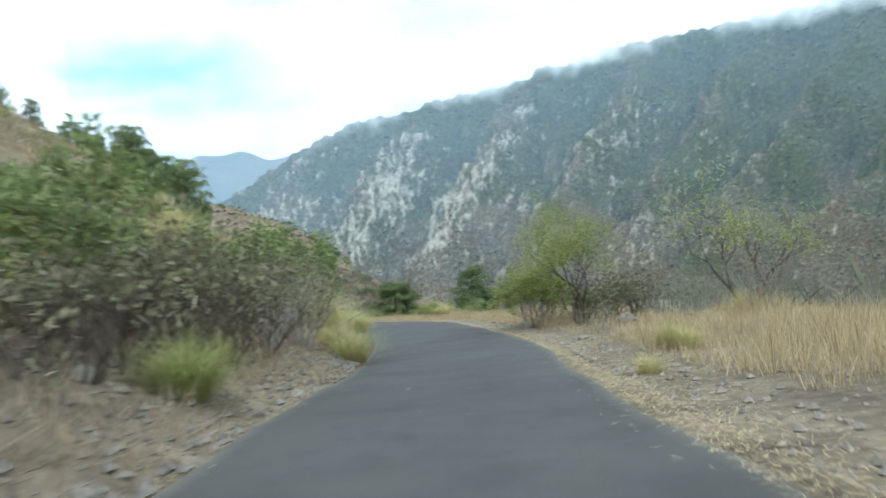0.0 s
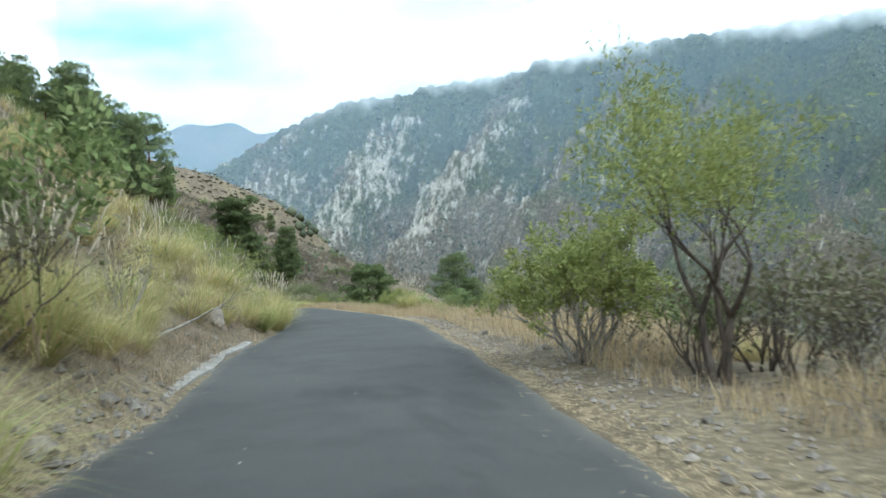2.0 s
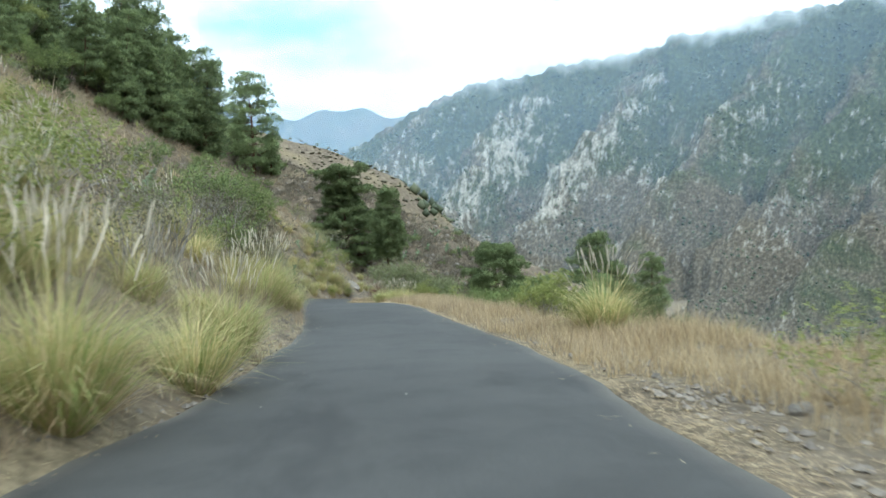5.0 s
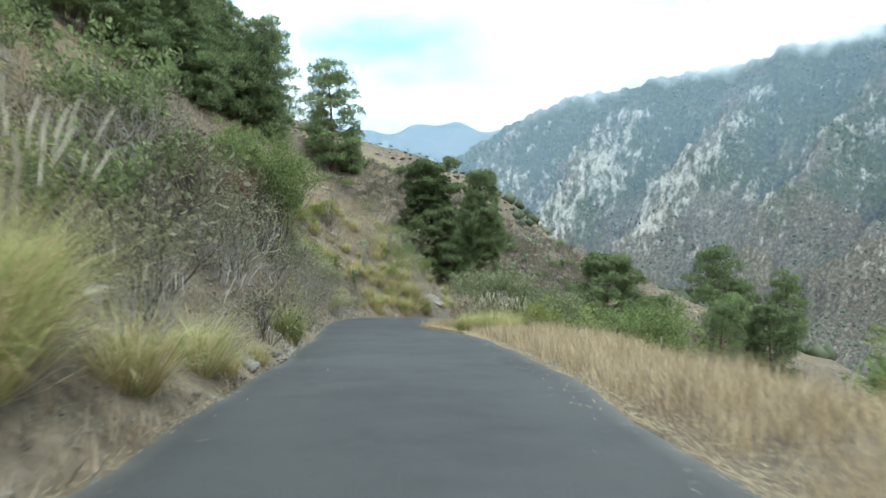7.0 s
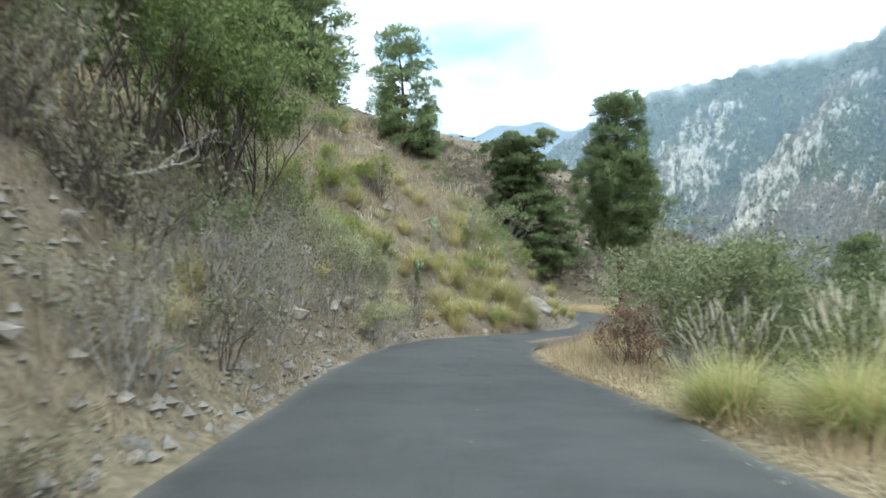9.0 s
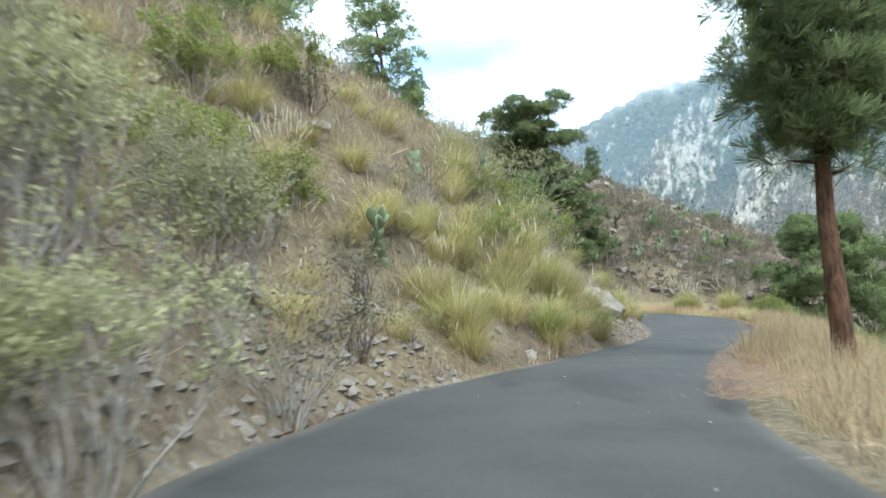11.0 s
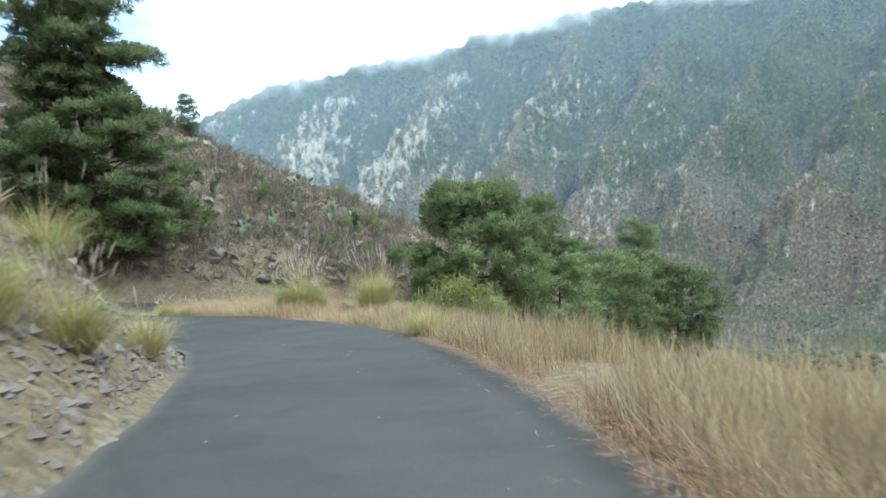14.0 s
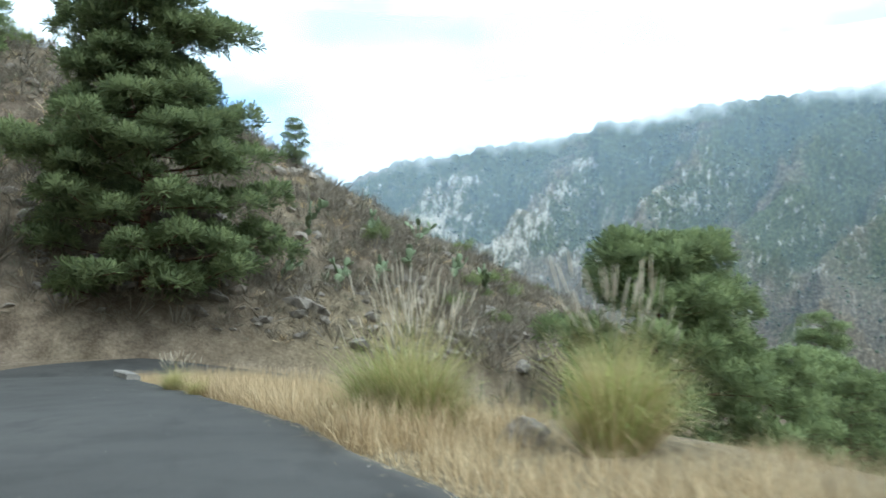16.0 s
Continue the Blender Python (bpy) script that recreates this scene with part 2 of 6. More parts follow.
# Bluish see-through surface for the sheets that imitate haze.
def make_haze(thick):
    m, n, l, b = material("haze_sheet_tint", 1.0, 0.0)
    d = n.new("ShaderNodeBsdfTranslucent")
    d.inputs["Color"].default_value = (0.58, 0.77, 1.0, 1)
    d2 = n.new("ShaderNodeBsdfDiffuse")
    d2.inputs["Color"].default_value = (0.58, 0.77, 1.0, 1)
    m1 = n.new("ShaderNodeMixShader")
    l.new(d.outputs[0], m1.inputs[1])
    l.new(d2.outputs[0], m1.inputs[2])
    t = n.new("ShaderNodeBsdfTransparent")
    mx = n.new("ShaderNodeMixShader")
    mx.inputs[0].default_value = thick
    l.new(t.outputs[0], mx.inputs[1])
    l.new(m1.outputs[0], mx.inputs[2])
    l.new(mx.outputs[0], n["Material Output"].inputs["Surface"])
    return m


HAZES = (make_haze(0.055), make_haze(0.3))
GROUND, ASPHALT, MOUNTAIN, CLOUD = make_ground(), make_asphalt(), make_mountain(), make_cloud()
STONE = make_stone("grey_basalt", (0.14, 0.125, 0.112), (0.38, 0.345, 0.3))
CONCRETE = make_stone("weathered_concrete", (0.22, 0.21, 0.19), (0.42, 0.4, 0.37), 2.5)
PINE_BARK = make_bark("pine_bark", (0.045, 0.028, 0.02), (0.17, 0.095, 0.06))
GREY_BARK = make_bark("grey_bark", (0.17, 0.152, 0.132), (0.4, 0.365, 0.32))
DARK_BARK = make_bark("dark_bark", (0.05, 0.04, 0.033), (0.14, 0.115, 0.095))
STRAW = leafy("dry_straw", [(0.3, 0.22, 0.13), (0.51, 0.395, 0.235), (0.68, 0.555, 0.355), (0.43, 0.315, 0.18)], 0.38)
GOLD = leafy("golden_fountain_grass", [(0.4, 0.34, 0.14), (0.58, 0.5, 0.25), (0.7, 0.6, 0.34), (0.4, 0.38, 0.14)], 0.4)
GREEN = leafy("green_fountain_grass", [(0.2, 0.26, 0.07), (0.34, 0.39, 0.13), (0.48, 0.48, 0.2), (0.24, 0.3, 0.085)], 0.4)
PLUME = leafy("grass_plumes", [(0.54, 0.48, 0.38), (0.72, 0.65, 0.53)], 0.3)
NEEDLE = leafy("pine_needles", [(0.14, 0.18, 0.084), (0.21, 0.262, 0.115), (0.3, 0.355, 0.16), (0.165, 0.21, 0.096)], 0.45)
BROWN_STRAW = leafy("brown_dead_grass", [(0.19, 0.145, 0.1), (0.3, 0.235, 0.165), (0.42, 0.34, 0.24), (0.24, 0.18, 0.12)], 0.25)
CACTUS = leafy("cactus_skin", [(0.12, 0.16, 0.09), (0.17, 0.215, 0.125), (0.23, 0.265, 0.16)], 0.0)
WITHERED = leafy("withered_brown_leaves", [(0.11, 0.065, 0.045), (0.19, 0.115, 0.075), (0.25, 0.175, 0.115)], 0.2)
LEAF = leafy("shrub_leaves", [(0.12, 0.155, 0.06), (0.205, 0.255, 0.1), (0.3, 0.33, 0.145)], 0.35)
LIME = leafy("yellow_green_leaves", [(0.17, 0.2, 0.055), (0.27, 0.3, 0.095), (0.37, 0.37, 0.15)], 0.35)
TABAIBA = leafy("sparse_grey_green_leaves", [(0.27, 0.275, 0.14), (0.37, 0.37, 0.2), (0.46, 0.435, 0.27)], 0.35)
DULL = leafy("dull_dry_leaves", [(0.13, 0.11, 0.075), (0.22, 0.2, 0.13), (0.15, 0.165, 0.08)], 0.25)
FEATHER = leafy("fine_light_green_leaves", [(0.13, 0.17, 0.06), (0.22, 0.275, 0.1), (0.33, 0.36, 0.15)], 0.4)
GREYLEAF = leafy("dusty_grey_green_leaves", [(0.14, 0.16, 0.08), (0.21, 0.23, 0.115), (0.29, 0.3, 0.165)], 0.35)
LITTER = leafy("fallen_pine_needles", [(0.2, 0.1, 0.055), (0.31, 0.17, 0.095), (0.4, 0.28, 0.16)], 0.05)
WOODS = leafy("far_pine_crowns", [(0.055, 0.068, 0.04), (0.1, 0.118, 0.068), (0.16, 0.17, 0.1)], 0.0)


# ---- mesh building ----
class Build:
    def __init__(self):
        self.v, self.f = [], []

    def strip(self, pts, widths, side):
        """A tapering flat blade along pts."""
        n0 = len(self.v)
        last = len(pts) - 1
        for i, (p, w) in enumerate(zip(pts, widths)):
            if i == last:
                self.v.append(tuple(p))
            else:
                self.v.append(tuple(p - side * w))
                self.v.append(tuple(p + side * w))
        for i in range(last):
            a = n0 + 2 * i
            if i == last - 1:
                self.f.append((a, a + 1, a + 2))
            else:
                self.f.append((a, a + 1, a + 3, a + 2))

    def tube(self, pts, radii, sides=5, cap=True):
        n0 = len(self.v)
        up = Vector((0.13, 0.21, 0.97))
        for i, (p, r) in enumerate(zip(pts, radii)):
            d = (pts[min(i + 1, len(pts) - 1)] - pts[max(i - 1, 0)])
            d = d.normalized() if d.length > 1e-6 else Vector((0, 0, 1))
            a = d.cross(up if abs(d.dot(up)) < 0.95 else Vector((1, 0, 0))).normalized()
            b = d.cross(a)
            for k in range(sides):
                t = 2 * math.pi * k / sides
                self.v.append(tuple(p + a * (math.cos(t) * r) + b * (math.sin(t) * r)))
        for i in range(len(pts) - 1):
            for k in range(sides):
                a, b2 = n0 + i * sides + k, n0 + i * sides + (k + 1) % sides
                self.f.append((a, b2, b2 + sides, a + sides))
        if cap:
            self.f.append(tuple(n0 + (len(pts) - 1) * sides + k for k in range(sides)))

    def leaf(self, p, d, side, length, width):
        n0 = len(self.v)
        m = p + d * (length * 0.5)
        self.v += [tuple(p), tuple(m - side * width), tuple(p + d * length), tuple(m + side * width)]
        self.f.append((n0, n0 + 1, n0 + 2, n0 + 3))

    def mesh(self, name, mat, smooth=False):
        me = bpy.data.meshes.new(name)
        me.from_pydata(self.v, [], self.f)
        me.materials.append(mat)
        if smooth:
            me.polygons.foreach_set("use_smooth", [True] * len(me.polygons))
        me.update()
        return me


def part(name, build, mat, parent, label="", smooth=False):
    ob = new(name, build.mesh(name, mat, smooth))
    ob.parent = parent
    if label:
        tagged(ob, label)
    return ob


def grid_mesh(name, X, Y, Z, mat):
    """A sheet from three arrays of rows x columns."""
    r, c = X.shape
    me = bpy.data.meshes.new(name)
    idx = np.arange(r * c).reshape(r, c)
    quads = np.stack([idx[:-1, :-1], idx[:-1, 1:], idx[1:, 1:], idx[1:, :-1]], -1).reshape(-1, 4)
    me.from_pydata(np.stack([X, Y, Z], -1).reshape(-1, 3).tolist(), [], quads.tolist())
    me.polygons.foreach_set("use_smooth", [True] * len(me.polygons))
    me.materials.append(mat)
    me.update()
    return me


def rand_dir(rng, low=-1.0, high=1.0):
    z = rng.uniform(low, high)
    a = rng.uniform(0, 2 * math.pi)
    s = math.sqrt(max(0, 1 - z * z))
    return Vector((s * math.cos(a), s * math.sin(a), z))

# ---- the lie of the land ----
ROAD_Y = [-60, -30, 0, 7.5, 11, 16, 20, 26, 31.5, 36, 40, 45, 52, 57, 66, 70, 75, 80, 85, 89.5, 92.6, 95.2, 99.2, 103.6, 106.6, 109.3, 114, 118.1, 120.7, 125.1, 131.3, 136.1, 141, 145.4]
ROAD_X = [-20, -9.2, -0.1, 2.2, 3.2, 4.8, 5.95, 6.95, 7.95, 8.95, 9.6, 10.25, 10.6, 10.65, 10.5, 10.35, 10.1, 9.75, 9.35, 9.25, 9.65, 10.45, 11.5, 13.2, 14.35, 15.25, 16.3, 17, 17.3, 17.25, 16.45, 15.5, 14.1, 12.85]
DROP_Y = [-60, 0, 9.6, 18.9, 26.8, 46.6, 60.7, 66, 75, 85.25, 92.3, 98.9, 105, 111.8, 119.3, 145, 165]
DROP_Z = [4.4, 0.05, -0.63, -1.35, -1.83, -3.25, -4.14, -4.5, -5.3, -6.28, -6.73, -7.45, -8.09, -8.66, -9.14, -10.5, -10.5]
# how far the road leans down to its outer side
LEAN_Y = [70, 86, 104, 110, 117, 124]
LEAN = [0, 0.08, 0.09, 0.06, 0.02, 0]


def soft_table(ys, vs):
    """A table of values along y, every half metre, smoothed."""
    y = np.arange(-120, 700, 0.5)
    v = np.interp(y, ys, vs)
    k = np.ones(9) / 9
    pad = np.pad(v, 8, mode="edge")
    return y, np.convolve(np.convolve(pad, k, "same"), k, "same")[8:-8]


TAB_Y, TAB_X = soft_table(ROAD_Y, ROAD_X)
_, TAB_Z = soft_table(DROP_Y, DROP_Z)
TAB_C = 1 / np.sqrt(1 + np.gradient(TAB_X, TAB_Y) ** 2)


def road_x(y):
    return np.interp(y, TAB_Y, TAB_X)


def road_z(y):
    return np.interp(y, TAB_Y, TAB_Z)


def road_cos(y):
    return np.interp(y, TAB_Y, TAB_C)


def step(a, b, v):
    k = np.clip((v - a) / (b - a), 0, 1)
    return k * k * (3 - 2 * k)


def wave(x, y, size, seed):
    """Cheap smooth unevenness between about -1 and 1."""
    a, b, c = seed * 1.7, seed * 2.3 + 1, seed * 0.9 + 2
    u, v = x / size, y / size
    return (np.sin(u * 1.0 + v * 0.6 + a) + np.sin(u * -0.7 + v * 1.3 + b) + np.sin(u * 1.9 - v * 1.1 + c) * 0.6
            + np.sin(u * 2.9 + v * 2.3 + a + b) * 0.4) / 2.2


# half the road's width to its inner and its outer side
_, TAB_IN = soft_table([0, 6, 10, 14, 18, 22, 26, 34, 42, 52, 62, 68, 72, 75, 84, 91, 95, 102, 106, 111, 115, 119, 123, 129, 133, 142, 147],
                       [2.2, 2.19, 2.13, 1.85, 1.75, 2.0, 2.08, 2.05, 1.95, 1.7, 1.8, 1.9, 2.08, 2.1, 2.2, 1.95, 1.63, 1.36, 1.5, 1.48, 1.65, 1.75, 2.15, 2.3, 2.35, 3.2, 4.0])
_, TAB_OUT = soft_table([0, 5, 9, 13, 20, 24, 28, 33, 45, 51, 60, 70, 76, 81, 91, 97, 105, 109, 113, 116, 121, 127, 135, 145],
                        [1.65, 1.66, 1.7, 1.95, 1.93, 2.07, 2.1, 2.3, 2.28, 1.9, 2.05, 2.06, 2.2, 2.3, 1.74, 1.72, 1.63, 2.0, 2.14, 2.2, 1.9, 1.6, 1.5, 1.6])


def half_in(y):
    return np.interp(y, TAB_Y, TAB_IN)


def half_out(y):
    return np.interp(y, TAB_Y, TAB_OUT)


def spare(y, side):
    """How much farther out the road's edge lies there than 1.75 m."""
    return float(half_out(y) if side > 0 else half_in(y)) - 1.75




def ground(x, y):
    """The height of the land at x, y (arrays or numbers)."""
    x, y = np.asarray(x, float), np.asarray(y, float)
    lat = (x - road_x(y)) * road_cos(y)
    zr = road_z(y) - np.interp(y, LEAN_Y, LEAN) * np.clip(lat, -3, 4)
    # the bank above the road
    l = -lat
    rough = step(2.2, 5.0, np.abs(lat))
    hl = np.minimum(half_in(y) + 0.1, 2.6)
    cut = step(62, 70, y) * step(95, 87, y)
    nose = step(96, 105, y) * step(142, 128, y)
    steep = 0.68 + 0.55 * cut + 0.34 * nose
    up = np.where(l < 6, steep * np.clip(l - hl, 0, None), steep * (6 - hl) + 0.84 * (np.minimum(l, 70) - 6) + 0.45 * np.clip(l - 70, 0, 260) - 0.2 * cut * np.clip(l - 6, 0, 8) - 0.16 * nose * np.clip(l - 9, 0, 40))
    up = up * (0.72 + 0.28 * step(12, 32, y)) + rough * (0.35 * wave(x, y, 2.3, 1) + 0.9 * wave(x, y, 9, 2) * step(6, 16, l))
    up = up * (1 + 0.14 * step(86, 100, y) * step(3, 9, l))
    # the slope below it
    brink = 3.4 + 3.4 * (1 - step(38, 52, y)) - 0.5 * step(96, 104, y) * step(124, 117, y) + 0.4 * step(117, 124, y) + 0.9 * step(119, 126, y)
    fall = 0.52 + 0.25 * step(92, 100, y) * step(138, 126, y) - 0.1 * step(99, 138, y)
    o = np.clip(lat - brink, 0, None)
    down = -fall * np.minimum(o, 110) * step(-1.0, 5.0, o) - 0.35 * np.clip(o - 20, 0, 60) - 0.12 * np.clip(o - 110, 0, 300) + rough * (0.12 * wave(x, y, 2.1, 3) + 0.7 * wave(x, y, 11, 4) * step(4, 15, o))
    z1 = zr - 0.02 + np.where(lat < 0, up, down)
    # the spur across the end of the road
    yt = 154.3 + 0.25 * np.clip(x - 20.9, 0, None)
    zt = -10.4 - 0.14 * np.clip(x - 13.8, 0, None) - 0.22 * np.clip(x - 41, 0, 80)
    d = y - yt
    crest = 4.1 - 0.43 * (x - 16.5)
    crest = np.maximum(crest, zt - 2)
    rise = (crest - zt) * np.clip(d / 23.8, 0, 1) ** 0.62 - 0.4 * np.clip(d - 24.6, 0, None)
    z2 = zt + np.where(d > 0, rise, 0.06 * d) + 0.9 * np.clip(6.9 - x, 0, 60) * step(169, 147, y) * 0.9
    z2 = z2 + step(0.5, 5, d) * (0.38 * wave(x, y, 0.95, 9) + 0.5 * wave(x, y, 2.6, 5) + 0.7 * wave(x, y, 7, 6)) - 0.3 * np.clip(x - 22.6, 0, 150) * step(2, -12, d)
    # a farther ridge on the same side
    far = np.interp(x, [-300, 2, 17, 39, 55, 94, 200], [150, 28, 24, 14, 2, -34, -140]) - 0.55 * np.abs(y - 320) + 1.5 * wave(x, y, 14, 7)
    k = step(139, 148, y)
    z = z1 * (1 - k) + z2 * k
    z = np.maximum(z, far)
    return np.maximum(z, -85)

# ---- ground, road, mountain, clouds ----
lat_cols = np.concatenate([-np.geomspace(420, 14, 30), np.arange(-13.5, -2.4, 0.5), np.arange(-2.3, 2.4, 0.42), np.arange(2.8, 10, 0.5), np.arange(10.6, 44, 0.9), np.geomspace(46, 420, 26)])
row_ys = np.concatenate([-np.geomspace(900, 42, 10), np.arange(-40, 0, 2.0), np.arange(0, 200, 0.5), np.geomspace(201, 900, 50)])
GY, GL = np.meshgrid(row_ys, lat_cols, indexing="ij")
GX = road_x(GY) + GL / road_cos(GY)
GZ = ground(GX, GY)
on_road = (GL > -half_in(GY) - 0.12) & (GL < half_out(GY) + 0.12)
GZ = np.where(on_road & (GY < 146), GZ - 0.05, GZ)
gme = grid_mesh("ground", GX, GY, GZ, GROUND)
# bare reddish earth on the spur and on the raw cut banks
dd = GY - 154.3 - 0.25 * np.clip(GX - 20.9, 0, None)
earth = step(-4, -1, dd) * (0.65 + 0.35 * wave(GX, GY, 3, 2)) * (GY < 240) + 0.5 * step(-7, -3, GL) * step(-2.3, -3.2, GL) * (0.5 + 0.5 * wave(GX, GY, 2.5, 8))
gme.attributes.new("earth", "FLOAT", "POINT").data.foreach_set("value", np.clip(earth, 0, 1).astype(np.float32).reshape(-1))
tagged(new("ground", gme), "steep dry hillside of brown soil, stones and straw", "hillside", kind="structure")

# the road: an uneven-edged sheet, and the wide turn at its end
ry = np.arange(-60, 146.6, 0.4)
wob = 0.07 * wave(ry, ry, 0.9, 3) + 0.06 * wave(ry, ry * 0, 3.1, 8)
wob2 = 0.07 * wave(ry, ry, 1.1, 5) + 0.06 * wave(ry, ry * 0, 2.7, 9)
cols = np.array([-1, -0.97, -0.9, -0.7, -0.45, -0.2, 0, 0.2, 0.45, 0.7, 0.9, 0.97, 1])
half_l, half_r = half_in(ry), half_out(ry)
offs = np.where(cols[None] < 0, cols[None] * (half_l + wob)[:, None], cols[None] * (half_r + wob2)[:, None])
RX = road_x(ry)[:, None] + offs / road_cos(ry)[:, None]
RY = np.repeat(ry[:, None], 13, 1)
RZ = road_z(RY) - np.interp(RY, LEAN_Y, LEAN) * offs + 0.035 * (1 - cols[None] ** 2) + 0.012
rme = grid_mesh("road", RX, RY, RZ, ASPHALT)
dust = np.repeat(np.clip((np.abs(cols) - 0.9) / 0.1, 0, 1)[None] ** 1.5 * 0.8, len(ry), 0)
rme.attributes.new("dust", "FLOAT", "POINT").data.foreach_set("value", dust.astype(np.float32).reshape(-1))
road = new("road", rme)
tagged(road, "narrow grey asphalt mountain road with ragged edges", "road", kind="structure")
# the turn: right round the end of the grass, along the foot of the spur
ta = np.linspace(0, 1, 40)
tcx = np.interp(ta, [0, 0.2, 0.4, 0.6, 0.8, 1], [11.98, 11.2, 12.25, 15.6, 20.9, 33.2])
tcy = np.interp(ta, [0, 0.2, 0.4, 0.6, 0.8, 1], [145.0, 147.8, 150.4, 151.8, 151.7, 152.0])
for _ in range(3):
    tcx[1:-1], tcy[1:-1] = (tcx[:-2] + tcx[1:-1] + tcx[2:]) / 3, (tcy[:-2] + tcy[1:-1] + tcy[2:]) / 3
tx, ty = np.gradient(tcx), np.gradient(tcy)
tl = np.hypot(tx, ty)
hw = np.interp(ta, [0, 0.2, 0.45, 1], [3.0, 3.3, 2.6, 2.2])
UX = tcx[:, None] + (ty / tl * hw)[:, None] * cols[None]
UY = tcy[:, None] - (tx / tl * hw)[:, None] * cols[None]
UZ = ground(UX, UY) + 0.03 + 0.02 * ta[:, None]
turn = new("road_turn", grid_mesh("road_turn", UX, UY, UZ, ASPHALT))
tagged(turn, "grey asphalt of the sharp bend below the spur", "road", kind="structure")

# the mountain across the valley
SKY_AZ = [-120, -60, -30, -14, -6, 0, 2.3, 3, 8, 12, 16.4, 17.1, 25.2, 25.8, 28.9, 29.4, 34.3, 40, 50, 70, 100, 150, 200, 240]
SKY_EL = [7, 7, 6, 5, 4.2, 4.0, 5.2, 5.6, 8.4, 10.0, 10.3, 10.8, 11.7, 12.4, 12.4, 13.1, 13.2, 13.4, 13.6, 14, 14, 13, 10, 7]
maz = np.concatenate([np.linspace(-120, -8, 40), np.linspace(-7, 66, 470), np.linspace(67, 240, 60)])
mu = np.linspace(0, 1, 190)
MA, MU = np.meshgrid(np.radians(maz), mu, indexing="ij")
teeth = 0.1 * np.sin(maz * 2.9) + 0.08 * np.sin(maz * 7.3 + 1) + 0.05 * np.sin(maz * 17.1 + 2)
top_el = np.tan(np.radians(np.interp(maz, SKY_AZ, SKY_EL) + teeth))[:, None]
R0 = np.interp(maz, [-10, 10, 40, 70], [700, 560, 430, 430])[:, None]
R1 = np.interp(maz, [-10, 5, 20, 50, 80], [2500, 2400, 2200, 1900, 1800])[:, None]
rr = R0 + (R1 - R0) * MU ** 1.1
deg = np.degrees(MA)
MX, MY = 10 + rr * np.sin(MA), 80 + rr * np.cos(MA)
bot_el = -85 / R0
MZ = rr * (bot_el + (top_el - bot_el) * MU ** 0.85)
body = 4 * MU * (1 - MU)
el0 = np.degrees(np.arctan2(MZ, rr))
# spurs that run down and to the left, with gullies between them
fall_line = deg - 0.72 * el0 + 0.5 * np.sin(el0 * 0.8 + deg * 0.35) + 0.22 * np.sin(el0 * 2.3 + deg)
crest_at = np.array([-9, -3, 3.4, 10.3, 18.2, 26.4, 34, 41, 49, 57, 66, 76])
spur = np.clip(1 - np.abs(fall_line[..., None] - crest_at).min(-1) / 4.0, 0, 1)
right_of = np.interp(fall_line, np.sort(np.concatenate([crest_at, crest_at + 1.6, crest_at + 5.6])), np.tile([0, 1, 0.1], len(crest_at)))
gully = np.abs(((fall_line * 0.61 + 0.3 * np.sin(fall_line * 0.5 + 1) + 0.25 * np.sin(0.6 * el0 + deg)) % 1) * 2 - 1)
rill = np.abs(((fall_line * 1.73 + 0.4 * np.sin(fall_line * 1.3) + 0.3 * np.sin(1.3 * el0 + deg * 2)) % 1) * 2 - 1)
MZ = MZ + rr / 1100 * ((spur - 0.5) * 120 * body * (1 - 0.35 * MU) + (gully - 0.5) * 16 * np.minimum(1, body * 1.3) + (rill - 0.5) * 3 * np.minimum(1, body * 2))
MZ = MZ + 5 * wave(MX, MY, 40, 3) * np.minimum(1, body * 2)
crag = np.array([noise.ridged_multi_fractal(Vector((x / 210, y / 210, z / 170)), 0.9, 2.1, 5, 1.0, 2.0) for x, y, z in zip(MX.ravel(), MY.ravel(), MZ.ravel())]).reshape(MX.shape)
MZ = MZ + (crag - crag.mean()) * 20 * np.minimum(1, body * 1.4)
MZ = np.minimum(MZ, rr * (top_el - 0.012 * (1 - MU)))
mme = grid_mesh("mountain", MX, MY, MZ, MOUNTAIN)
mel = np.degrees(np.arctan2(MZ, rr))


def scar(a0, e0, a1, e1, wide):
    """A bare streak of rock between two bearings and heights in degrees."""
    du, dv = a1 - a0, e1 - e0
    k = np.clip(((deg - a0) * du + (mel - e0) * dv) / (du * du + dv * dv), 0, 1)
    return np.exp(-((deg - a0 - k * du) ** 2 + (mel - e0 - k * dv) ** 2) / wide ** 2)


# where the rock is bare: cliffs and screes low on the wall and along the crests of the spurs
bare = 0.03 + 0.13 * scar(16, 8, 14, 4.5, 1.6) + 0.17 * scar(14.5, 5, 11, 0.5, 2.4) + 0.22 * scar(19, 3.6, 17.2, 0.4, 1.6) + 0.16 * scar(25, 9.4, 20.2, 4.2, 1.0)
bare = bare + 0.1 * scar(28, 8, 24.5, 3, 1.6) + 0.11 * scar(33.5, 8.2, 31, 4, 1.7) + 0.1 * scar(36, 1, 33, -2, 1.6) + 0.13 * scar(3.5, 4.3, 10, 2, 1.9) + 0.09 * scar(23, 2, 21, -2, 1.8) + 0.06 * scar(41, 5, 38, 1, 2.4)
bare = bare - 0.06 * step(32, 44, deg) + 0.1 * (spur - 0.5) + 0.08 * (gully - 0.5) + 0.09 * (crag - crag.mean()) - 0.16 * np.clip((mel - 8.5) / 3.5, 0, 1)
